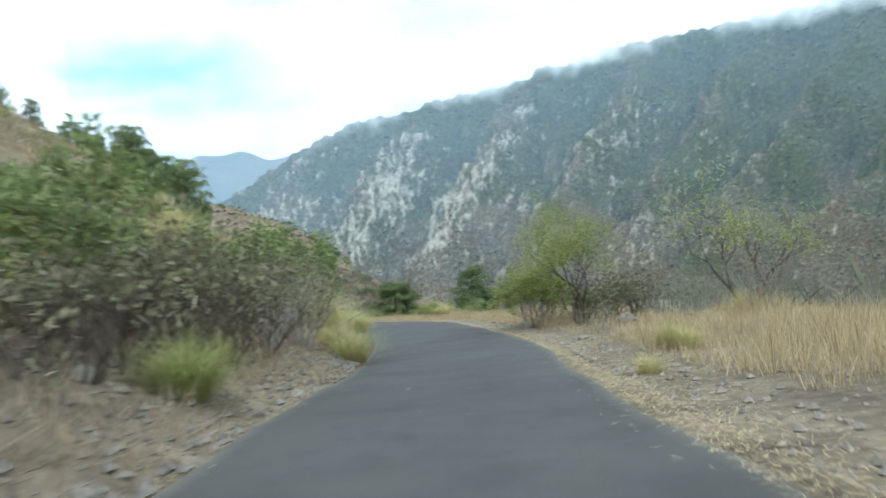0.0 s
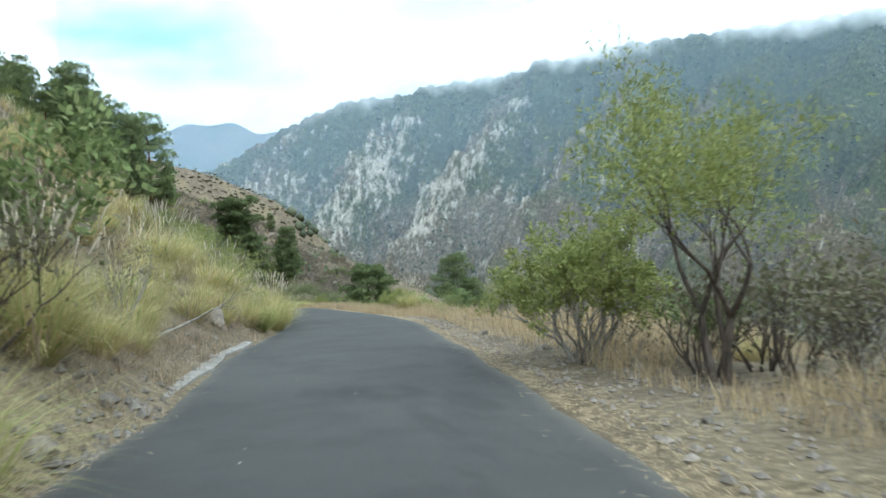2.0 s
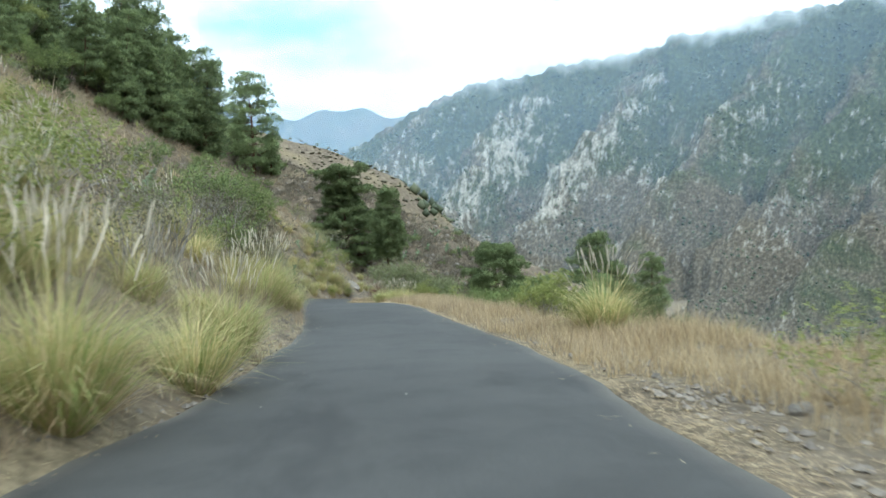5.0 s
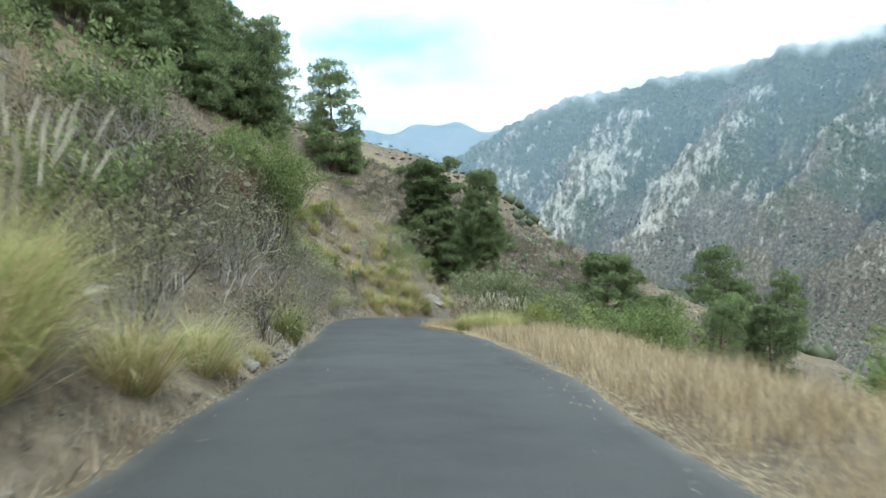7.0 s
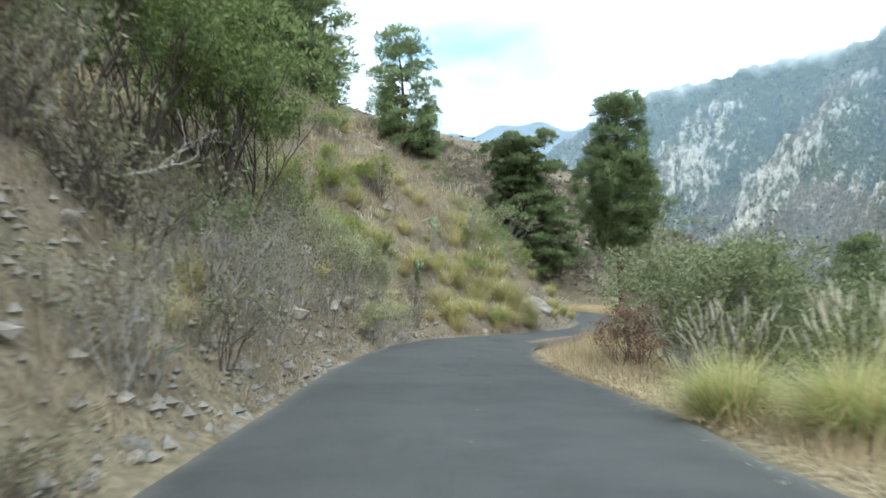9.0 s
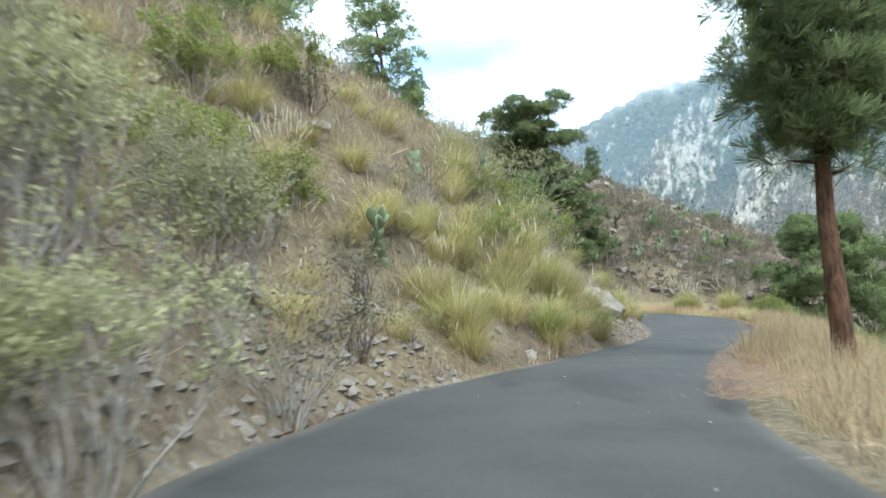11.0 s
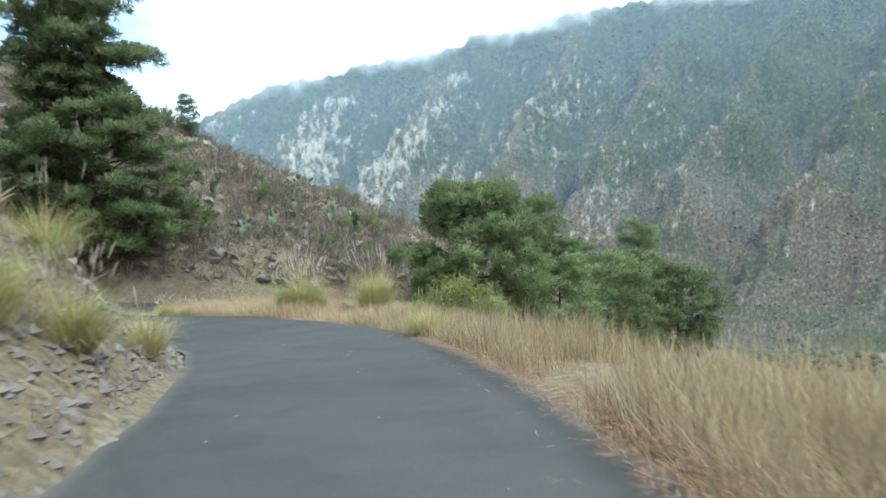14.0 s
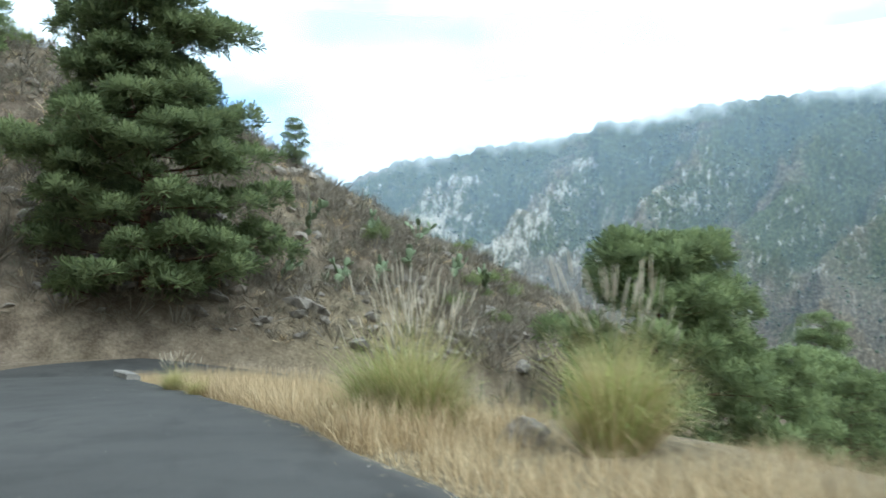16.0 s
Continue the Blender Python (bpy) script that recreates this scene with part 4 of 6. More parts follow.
LEAFY = Kind([
    lambda: shrub(31, "leafy_shrub", "leafy green shrub on the stony slope", 1.8, 8, 4, LEAF, 8, 0.14, DARK_BARK, 0.6, 0.25),
    lambda: shrub(32, "leafy_shrub", "grey-green shrub with small leaves", 1.5, 9, 4, LEAF, 6, 0.1, GREY_BARK, 0.65, 0.2),
    lambda: shrub(33, "leafy_shrub", "yellow-green spreading shrub with pale stems", 1.6, 9, 4, LIME, 6, 0.1, GREY_BARK, 0.6, 0.3),
])
TALL = Kind([
    lambda: shrub(35, "tall_shrub", "tall feathery green shrub on the bank", 2.7, 9, 5, FEATHER, 11, 0.1, DARK_BARK, 0.55, 0.28, 0.8),
    lambda: shrub(36, "tall_shrub", "tall yellow-green shrub with thin dark stems", 2.5, 8, 5, LIME, 5, 0.13, DARK_BARK, 0.6, 0.25, 0.85),
    lambda: shrub(37, "dry_shrub", "large shrub with withered brown leaves", 2.3, 9, 4, WITHERED, 4, 0.13, DARK_BARK, 0.65, 0.2, 0.85),
    lambda: shrub(38, "tall_shrub", "tall feathery grey-green shrub below the verge", 2.6, 10, 5, GREYLEAF, 6, 0.12, GREY_BARK, 0.6, 0.22, 0.9),
])
DOMED = Kind([
    lambda: shrub(43, "spurge_bush", "wide domed spurge bush of grey forking stems and thin leaves", 2.0, 8, 6, TABAIBA, 3, 0.075, GREY_BARK, 0.6, 0.2, 1.0, "spurge bushes", 0.02, 0.5, 1.05, 0.74),
    lambda: shrub(44, "spurge_bush", "spurge bush of pale stems tipped with yellow-green leaves", 1.8, 8, 5, LIME, 13, 0.085, GREY_BARK, 0.62, 0.22, 1.0, "spurge bushes", 0.022, 0.4, 1.05, 0.74),
])
SPURGE = Kind([
    lambda: shrub(41, "spurge_bush", "candelabra spurge with thick pale stems and leaf rosettes", 1.6, 7, 4, LIME, 6, 0.065, GREY_BARK, 0.95, 0.16, 1.0, "spurge bushes", 0.015, 0.3),
    lambda: shrub(42, "spurge_bush", "wide domed spurge bush of grey forking stems", 2.4, 7, 5, TABAIBA, 4, 0.06, GREY_BARK, 0.62, 0.22, 1.0, "spurge bushes", 0.016, 0.25),
])
PINES = Kind([
    lambda: pine(51, 14, 8.6, 0.12, 0.4, 3000, TIERS, "tall Canary pine with tiered dark crown", 0.46, 9, 0.62, 1.1, 0.5, 1.0),
    lambda: pine(52, 12, 10.0, 0.15, 2.0, 3000, DOME, "broad pine with flat pads of needles", 0.46, 8, 0.55, 1.1, 0.3, 1.4),
    lambda: pine(53, 11, 6.0, 0.04, 1.0, 2900, CONE, "young conical pine, dark green to the ground", 0.46, 8, 0.7, 0.85, 0, 1.4),
    lambda: pine(54, 12, 10.8, 0.03, 4.0, 4400, DOME, "wide bushy pine below the road", 0.44, 9, 0.62, 1.15, 0.45, 1.3),
])

# pines: variant, x, y, base z or None, top z
for i, x, y, zb, ztop in (
        (0, -8.0, 120.6, None, 23.4), (0, -4.3, 131.7, None, 19.8), (2, -4.4, 134.6, None, 13.5), (0, -1.2, 172.0, None, 25.2), (2, 1.6, 173.0, None, 15.5), (0, -3.4, 175.0, None, 18.5),
        (2, -3.6, 106.5, None, 14.5), (0, -6.2, 105.0, None, 17.5), (2, -9.0, 105.6, None, 17), (0, -12.2, 107.5, None, 21), (2, -15.5, 105.0, None, 20), (0, -8.0, 110.5, None, 19), (2, -12.0, 113.0, None, 20.5), (2, -5.0, 112.0, None, 16),
        (0, -7.8, 135.2, None, 20.5), (2, -18.5, 110.0, None, 25), (2, -9.5, 128.0, None, 19),
        (0, -12.2, 94.6, None, 19.3), (2, -10.8, 99.1, None, 18.2), (0, -8.6, 101.5, None, 16.8), (2, -8.1, 109.7, None, 20.1), (2, -5.4, 110.1, None, 17.9), (2, -3.6, 115.4, None, 17.8), (2, -8.1, 91.5, None, 12.1), (3, -10.0, 86.9, None, 12.9), (0, -12.7, 104.8, None, 19.2), (2, -1.6, 116.5, None, 15.5), (2, -5.7, 102.0, None, 14.0),
        (3, 42.5, 152.5, -19.5, -10.5), (3, 59.6, 167.9, -24, -12.0), (3, 63.8, 165.5, -25, -13.3), (1, 69, 201, None, -5.2), (3, 73, 197, None, -11.5), (3, 66, 196, None, -12.0), (1, 54, 160, None, -12.5),
        (0, 21.6, 177.4, None, 5.6),  (0, 78, 190, None, -9)):
    z = float(ground(x, y)) if zb is None else zb
    tall = (14, 12, 11, 12)[i]
    PINES.set(i, x, y, max((ztop - z) / tall, 0.25), z=z)

# the pine at the far bend, and the young pine beside the road
bend_pine = pine(61, 15.6, 14.2, 0.05, 0.3, 15000, UMBRELLA, "big old pine leaning over the sharp bend", 0.4, 12, 0.55, 1.15, 0.3, 1.75, 1.0)
bend_pine.matrix_basis = pose(13.6, 156.0, float(ground(13.6, 156.0)) - 0.8, 0, 0, 55)
slope_pine = pine(63, 12.6, 13.2, 0.1, 4.0, 9500, [(0, 0.75), (0.2, 1.0), (0.45, 0.9), (0.7, 0.66), (0.85, 0.5), (0.95, 0.35), (1, 0.15)], "broad dark pine with rounded pads on the slope below the bend", 0.4, 11, 0.85, 1.15, 0.55, 1.25)
slope_pine.matrix_basis = pose(35.8, 151.2, -17.6, 0, 0, 70)
road_pine = pine(62, 9.3, 3.5, 0.4, 3.4, 3600, [(0, 0.5), (0.12, 0.75), (0.28, 1), (0.6, 0.75), (0.85, 0.42), (1, 0.15)], "young pine with bare reddish trunk beside the road", 0.26, 26, 0.95, 0.55, 0.3, 1.3, 0.45)
road_pine.matrix_basis = pose(15.05, 98.9, float(ground(15.05, 98.9)), 0, 0, 15)

# plants with a place of their own
for i, x, y, s in (
        (0, -0.3, 9.8, 0.95), (1, 3.0, 17.4, 1.0), (4, 2.6, 18.4, 0.9), (4, 5.0, 8.3, 0.45),
        (2, 4.8, 32.8, 1.1), (1, 6.9, 37.3, 1.15), (3, 7.3, 41.0, 1.2), (1, 7.9, 43.6, 1.1), (2, 6.6, 39.4, 1.1), (1, 5.4, 37.2, 1.3), (2, 5.9, 34.6, 1.0), (3, 8.0, 46.5, 1.0), (0, 6.3, 35.2, 0.9),
        (1, 7.9, 54.8, 1.2), (1, 8.0, 56.3, 1.25), (3, 7.7, 57.2, 1.25), (2, 8.3, 58.3, 1.0), (2, 7.3, 55.6, 1.1), (2, 7.4, 53.0, 1.0), (1, 8.35, 60.4, 0.8), (4, 8.5, 63.0, 0.55), (4, 8.5, 61.0, 0.6),
        (0, 12.6, 77.6, 0.75), (3, 12.7, 77.4, 0.85), (3, 13.3, 76.0, 0.9), (0, 13.2, 75.9, 0.7), (3, 13.8, 75.2, 0.8), (3, 14.5, 48.5, 1.1),
        (0, 10.2, 101.3, 0.8), (2, 10.9, 103.1, 0.9), (2, 11.6, 104.4, 0.85), (1, 10.6, 103.9, 1.0), (2, 11.5, 105.6, 0.95), (2, 11.1, 106.3, 1.0), (2, 9.5, 103.2, 1.1), (2, 8.3, 105.2, 1.1), (2, 8.8, 97.0, 0.8), (2, 10.3, 100.9, 0.7), (1, 9.4, 101.4, 1.0), (2, 7.0, 100.1, 1.0), (4, 14.55, 116.4, 0.95), (1, 13.4, 117.3, 1.0),
        (1, 8.64, 97.67, 1.15), (2, 8.11, 98.37, 1.1), (1, 10.31, 101.98, 0.97), (2, 9.69, 103.03, 1.15), (1, 10.22, 103.91, 1.2), (2, 10.84, 104.44, 1.1), (2, 10.66, 105.41, 1.38), (1, 9.96, 106.11, 1.2), (0, 11.67, 105.06, 0.87), (2, 11.63, 106.47, 0.92), (2, 10.31, 108.05, 1.2), (2, 9.43, 100.39, 1.01), (2, 9.34, 105.06, 1.1), (2, 9.96, 109.46, 1.1), (2, 8.2, 101.01, 0.92), (1, 8.55, 102.42, 1.01), (2, 13.05, 110.0, 0.8),
        (2, 7.14, 101.19, 0.83), (2, 8.73, 104.44, 0.83), (1, 13.21, 112.36, 0.83), (3, 13.83, 113.68, 0.74), (4, 14.71, 118.08, 0.74),
        (3, 19.37, 107.79, 0.64), (4, 18.58, 107.17, 0.74), (1, 19.29, 117.91, 0.64), (3, 16.12, 139.2, 0.64), (2, 16.73, 137, 0.64)):
    TUSSOCK.set(i, x, y, s, sink=0.03)
# tall upright tussocks
for i, x, y, s in ((0, 8.33, 66.9, 0.75), (1, 7.1, 10.6, 0.36), (3, 7.0, 11.0, 0.4), (3, 19.51, 128.82, 1.0), (0, 19.2, 128.99, 0.9), (3, 19.64, 128.2, 0.85), (1, 20.87, 126, 0.95), (3, 21.13, 126.27, 0.85)):
    TUSSOCK.set(i, x, y, s, sink=0.03, squash=1.4)
for kind, i, x, y, s in (
        (LEAFY, 0, 4.6, 73.4, 0.8), (LEAFY, 0, 5.5, 73.2, 0.6), (TWIGS, 1, 5.2, 70.8, 1.2), (TWIGS, 1, 5.5, 71.9, 1.0), (TWIGS, 1, 6.2, 69.8, 1.0), (TWIGS, 1, 6.0, 71.0, 1.1), (TWIGS, 1, 5.9, 68.5, 1.1), (TWIGS, 1, 5.2, 69.2, 1.2), (TWIGS, 0, 5.0, 72.2, 1.0), (TWIGS, 0, 4.6, 70.0, 1.1),
        (TALL, 2, 5.0, 75.9, 0.7), (TALL, 2, 4.9, 71.6, 0.6), (TWIGS, 1, 5.4, 76.8, 1.1), (TWIGS, 0, 4.9, 78.2, 1.1), (TALL, 0, 4.6, 84.8, 1.3), (TALL, 0, 4.7, 86.8, 1.2), (TALL, 0, 4.0, 82.6, 1.25), (TALL, 0, 4.2, 80.4, 1.0), (LEAFY, 2, 4.8, 90.0, 0.7),
        (TWIGS, 0, 6.9, 80.7, 0.95), (TWIGS, 0, 6.5, 82.0, 1.0), (TWIGS, 0, 6.8, 79.4, 0.9), (TWIGS, 0, 6.4, 84.0, 1.0), (TWIGS, 0, 6.6, 86.0, 0.9), (TWIGS, 1, 6.0, 77.8, 0.9),
        (TWIGS, 1, -1.6, 8.4, 1.1), (TWIGS, 1, -1.3, 9.3, 1.2), (TWIGS, 1, -1.0, 10.4, 1.2), (LEAFY, 0, -2.0, 10.9, 1.2), (LEAFY, 0, -2.6, 12.4, 1.1),
        (TWIGS, 1, 0.2, 12.6, 1.5), (TWIGS, 1, -0.9, 12.9, 1.6), (TWIGS, 1, -0.6, 14.2, 1.5), (TWIGS, 1, 0.8, 16.2, 1.3), (TWIGS, 1, 0.9, 14.3, 1.1), (LEAFY, 0, -1.6, 15.2, 0.8), (LEAFY, 0, 1.4, 19.6, 0.9),
        (LEAFY, 0, 2.3, 22.6, 1.1), (LEAFY, 0, 1.5, 20.4, 0.95), (TWIGS, 1, 2.6, 20.6, 1.15), (TWIGS, 0, 1.9, 16.8, 1.1), (TWIGS, 1, 2.4, 24.6, 1.1), (TWIGS, 0, 1.0, 15.0, 1.3), (TWIGS, 1, 0.0, 13.4, 1.4), (TWIGS, 1, -1.0, 11.6, 1.4), (LEAFY, 1, -1.8, 12.8, 1.1), (TWIGS, 0, 2.0, 18.6, 1.1), (TWIGS, 1, 1.1, 17.2, 1.2), (LEAFY, 0, 0.4, 17.4, 0.9), (TWIGS, 0, 3.4, 25.6, 0.9),
        (SPURGE, 0, 5.9, 41.4, 0.95), (SPURGE, 0, 5.0, 44.5, 1.1), (TWIGS, 0, 6.4, 47.6, 1.0), (SPURGE, 0, 4.4, 49.0, 1.2),
        (DOMED, 1, 9.7, 22.6, 0.92), (DOMED, 1, 10.5, 23.6, 0.8), (TWIGS, 1, 10.4, 20.7, 1.1), (TWIGS, 1, 10.9, 19.7, 1.15), (TWIGS, 1, 10.8, 18.8, 0.95), (TWIGS, 1, 11.6, 19.5, 1.15), (TWIGS, 1, 11.4, 20.9, 1.1), (TWIGS, 0, 12.4, 20.2, 1.1), (LEAFY, 1, 11.0, 21.6, 0.7), (TWIGS, 0, 13.2, 18.8, 0.9), (TWIGS, 1, 14.6, 17.4, 0.9), (TWIGS, 0, 15.4, 16.2, 0.9), (SPURGE, 0, 14.7, 38.4, 0.75), (DOMED, 0, 13.9, 35.3, 0.55), (DOMED, 1, 15.4, 39.6, 0.5), (SPURGE, 0, 13.8, 40.6, 0.6), (LEAFY, 0, 16.4, 37.0, 0.7), (LEAFY, 0, 17.0, 35.6, 0.7), (DOMED, 0, 12.1, 28.5, 0.5), (LEAFY, 2, 17.5, 43.0, 1.0), (TWIGS, 0, 11.6, 14.4, 1.0), (TWIGS, 2, 10.6, 15.6, 0.9),
        (TWIGS, 1, 6.6, 62.5, 1.5), (TWIGS, 0, 5.8, 64.5, 1.5), (TWIGS, 1, 6.0, 67.5, 1.4), (LEAFY, 1, 5.2, 66.0, 1.4), (TWIGS, 0, 3.8, 89.04, 1.2),
        (DOMED, 0, 6.66, 92.83, 0.78), (DOMED, 0, 6.17, 90.71, 0.81), (DOMED, 0, 5.03, 92.74, 0.81), (DOMED, 0, 5.38, 95.2, 0.75), (DOMED, 1, 4.15, 91.24, 0.89), (DOMED, 0, 3.8, 94.32, 0.81), (DOMED, 1, 5.82, 97.31, 0.61), (DOMED, 1, 4.68, 96.96, 0.68), (DOMED, 0, 7.32, 88.69, 0.61), (SPURGE, 0, 4.9, 62.1, 1.15), (SPURGE, 0, 5.6, 61.0, 0.8), (TWIGS, 0, 4.2, 60.6, 1.0), (SPURGE, 0, 5.8, 38.6, 1.0), (SPURGE, 0, 5.95, 42.2, 1.1), (SPURGE, 0, 5.2, 46.8, 1.2), (DOMED, 1, 9.34, 104, 0.51), (DOMED, 1, 8.9, 106.99, 0.58), (DOMED, 0, 10.75, 112.45, 0.61), (TWIGS, 0, 7.58, 91.33, 0.74), (TWIGS, 1, 7.67, 93.97, 0.64), (TWIGS, 2, 8.11, 95.73, 0.64),
        (TWIGS, 0, 6.44, 89.57, 1.1), (TWIGS, 0, 5.03, 88.16, 1.2), 
        (TALL, 2, 13.6, 88.0, 0.7), (TALL, 3, 15.2, 90.0, 0.95), (TALL, 3, 14.9, 84.6, 0.9), (TALL, 3, 16.6, 87.0, 1.1), (TALL, 2, 13.1, 87.2, 0.55), (TALL, 3, 16.2, 82.6, 1.0), (LEAFY, 2, 14.6, 75.4, 0.7), (LEAFY, 2, 15.2, 76.6, 0.8), (LEAFY, 1, 16.4, 77.6, 1.3), (TWIGS, 0, 6.0, 83.0, 1.0), (TWIGS, 0, 5.5, 85.2, 1.1), (TWIGS, 2, 6.3, 86.8, 1.0), (TWIGS, 1, 7.4, 61.2, 1.1), (TWIGS, 1, 7.0, 63.6, 1.2), (TWIGS, 0, 7.2, 66.0, 1.0), (TWIGS, 1, 6.9, 68.5, 1.1), (TWIGS, 0, 7.3, 70.5, 0.9), (TWIGS, 1, 7.1, 72.5, 0.9), (TWIGS, 0, 7.4, 75.0, 0.8), (TWIGS, 1, 7.3, 77.5, 0.8), (TWIGS, 1, 6.4, 65.2, 1.3), (LEAFY, 1, 2.5, 92.0, 0.9), (TWIGS, 0, 1.0, 95.0, 1.1), (DOMED, 0, 3.0, 96.0, 0.7), (LEAFY, 1, 0.0, 99.0, 1.0), (TWIGS, 2, 2.2, 100.0, 1.0), (DOMED, 1, 4.0, 99.5, 0.7), (LEAFY, 0, -1.5, 94.0, 1.0), (TWIGS, 0, -2.5, 98.0, 1.2), (DOMED, 0, 1.5, 104.0, 0.8), (LEAFY, 1, -0.5, 103.0, 1.0), (TWIGS, 2, 3.5, 105.0, 1.0), (DOMED, 1, 5.0, 103.0, 0.65), (TWIGS, 0, 4.6, 93.4, 0.9), (LEAFY, 2, 3.4, 102.0, 0.7), (TWIGS, 0, 5.2, 109.0, 0.9), (DOMED, 1, 15.6, 56.2, 0.6), (DOMED, 1, 16.4, 57.4, 0.7), (DOMED, 1, 17.2, 56.6, 0.7), (LEAFY, 0, 18.0, 58.0, 0.8), (DOMED, 1, 16.9, 59.6, 0.7), (TALL, 0, 27.5, 108.3, 2.4), (TALL, 0, 26.2, 107.2, 2.1), (TALL, 3, 13.8, 83.2, 0.95), (LEAFY, 0, 18.2, 62.0, 1.3), (TWIGS, 1, 7.32, 96.26, 0.83), (TWIGS, 2, 7.58, 99.07, 0.83), (SPURGE, 1, 8.55, 107.17, 0.92), (SPURGE, 0, 9.96, 108.58, 1.01), (LEAFY, 1, 10.13, 111.04, 1.01), (SPURGE, 0, 10.84, 110.34, 0.92), (SPURGE, 1, 10.31, 113.68, 1.1), (LEAFY, 2, 11.72, 114.56, 0.83), (SPURGE, 0, 11.54, 117.55, 0.92),
        (LEAFY, 2, 20.9, 119.9, 0.66), (LEAFY, 2, 20.7, 120.7, 0.5), (LEAFY, 2, 21.5, 119.7, 0.5), (SPURGE, 0, 21.66, 121.25, 0.51), (LEAFY, 1, 17.5, 82.0, 1.5), (LEAFY, 0, 19.64, 89.48, 1.38), (LEAFY, 2, 16.6, 79.0, 1.2), (LEAFY, 1, 16.91, 97.4, 1.01), (LEAFY, 0, 18.67, 96.08, 1.2)):
    kind.set(i, x, y, s, sink=0.05)


def small_tree(seed, height, label, leaves):
    """A small crooked tree with a see-through crown."""
    rng = random.Random(seed)
    t = thing("small_tree", label, "tree", "trees below the verge")
    wood, tips = Build(), []
    for k in range(2):
        a = k * 2.6 + rng.random()
        grow(wood, rng, Vector((math.cos(a) * 0.08, math.sin(a) * 0.08, -0.2)), Vector((math.cos(a) * 0.28, math.sin(a) * 0.28, 1)).normalized(), height * 0.32, 0.022 * height, 5, tips, 0.6, 0.18, (2, 3), 0.74, 3, 6)
    tagged(part("branchwork", wood, DARK_BARK, t, "dark crooked stems"), kind="stuff")
    f = Build()
    for p, d in tips:
        for j in range(leaves):
            q = p + rand_dir(rng) * rng.random() * 0.5
            ld = (d + rand_dir(rng)).normalized()
            f.leaf(q, ld, ld.cross(rand_dir(rng)).normalized(), 0.1 * rng.uniform(0.6, 1.2), 0.012)
    tagged(part("leaves", f, LIME, t, "thin yellow-green foliage"), kind="stuff")
    return t


tree = small_tree(71, 3.5, "small crooked tree with thin yellow-green foliage", 46)
tree.matrix_basis = put(None, 10.1, 20.0, 0.98, 75, 0.1)
tree = small_tree(72, 2.8, "nearly bare small tree beside the dry grass", 9)
tree.matrix_basis = put(None, 14.3, 18.3, 1.4, 200, 0.1)

def fallen_branch(seed, x, y, length, turn, label):
    """A bleached dead branch lying on the bank."""
    rng2 = random.Random(seed)
    t = thing("dead_branch", label, "branch", "dead branches on the bank")
    b, tips = Build(), []
    grow(b, rng2, Vector((0, 0, 0.08)), Vector((1, 0, 0.25)).normalized(), length * 0.4, 0.035, 4, tips, 0.7, 0.08, (2, 3), 0.7, 3, 5)
    tagged(part("bough", b, GREY_BARK, t, "bleached grey wood"), kind="stuff")
    t.matrix_basis = put(None, x, y, 1.0, turn, 0.02)
    return t


fallen_branch(1, 5.2, 79.5, 2.4, 60, "bleached forked dead branch on the bank")
fallen_branch(2, 4.6, 82.0, 2.6, 200, "pale tangle of a dead branch on the slope")
fallen_branch(3, 7.32, 94.85, 2.2, 310, "grey dead bough lying under the bush")
fallen_branch(4, 7.93, 95.73, 1.6, 120, "thin dead branch beside the stones")
fallen_branch(5, 3.9, 26.5, 1.8, 20, "dry twig branch above the gutter")
fallen_branch(6, 16.38, 98.63, 1.4, 250, "broken dead branch by the pine trunk")
fallen_branch(8, 6.4, 73.0, 2.4, 140, "bleached dead bough hanging down the bank")
fallen_branch(9, 5.9, 75.6, 2.6, 250, "pale twisted dead branch on the bank")
fallen_branch(10, 6.6, 70.8, 1.8, 30, "grey dead branch on the stony bank")
fallen_branch(11, 5.6, 84.0, 2.0, 330, "dead grey branchwork at the foot of the bank")
fallen_branch(7, 6.2, 63.0, 2.2, 100, "dead grey branch among the shrubs")

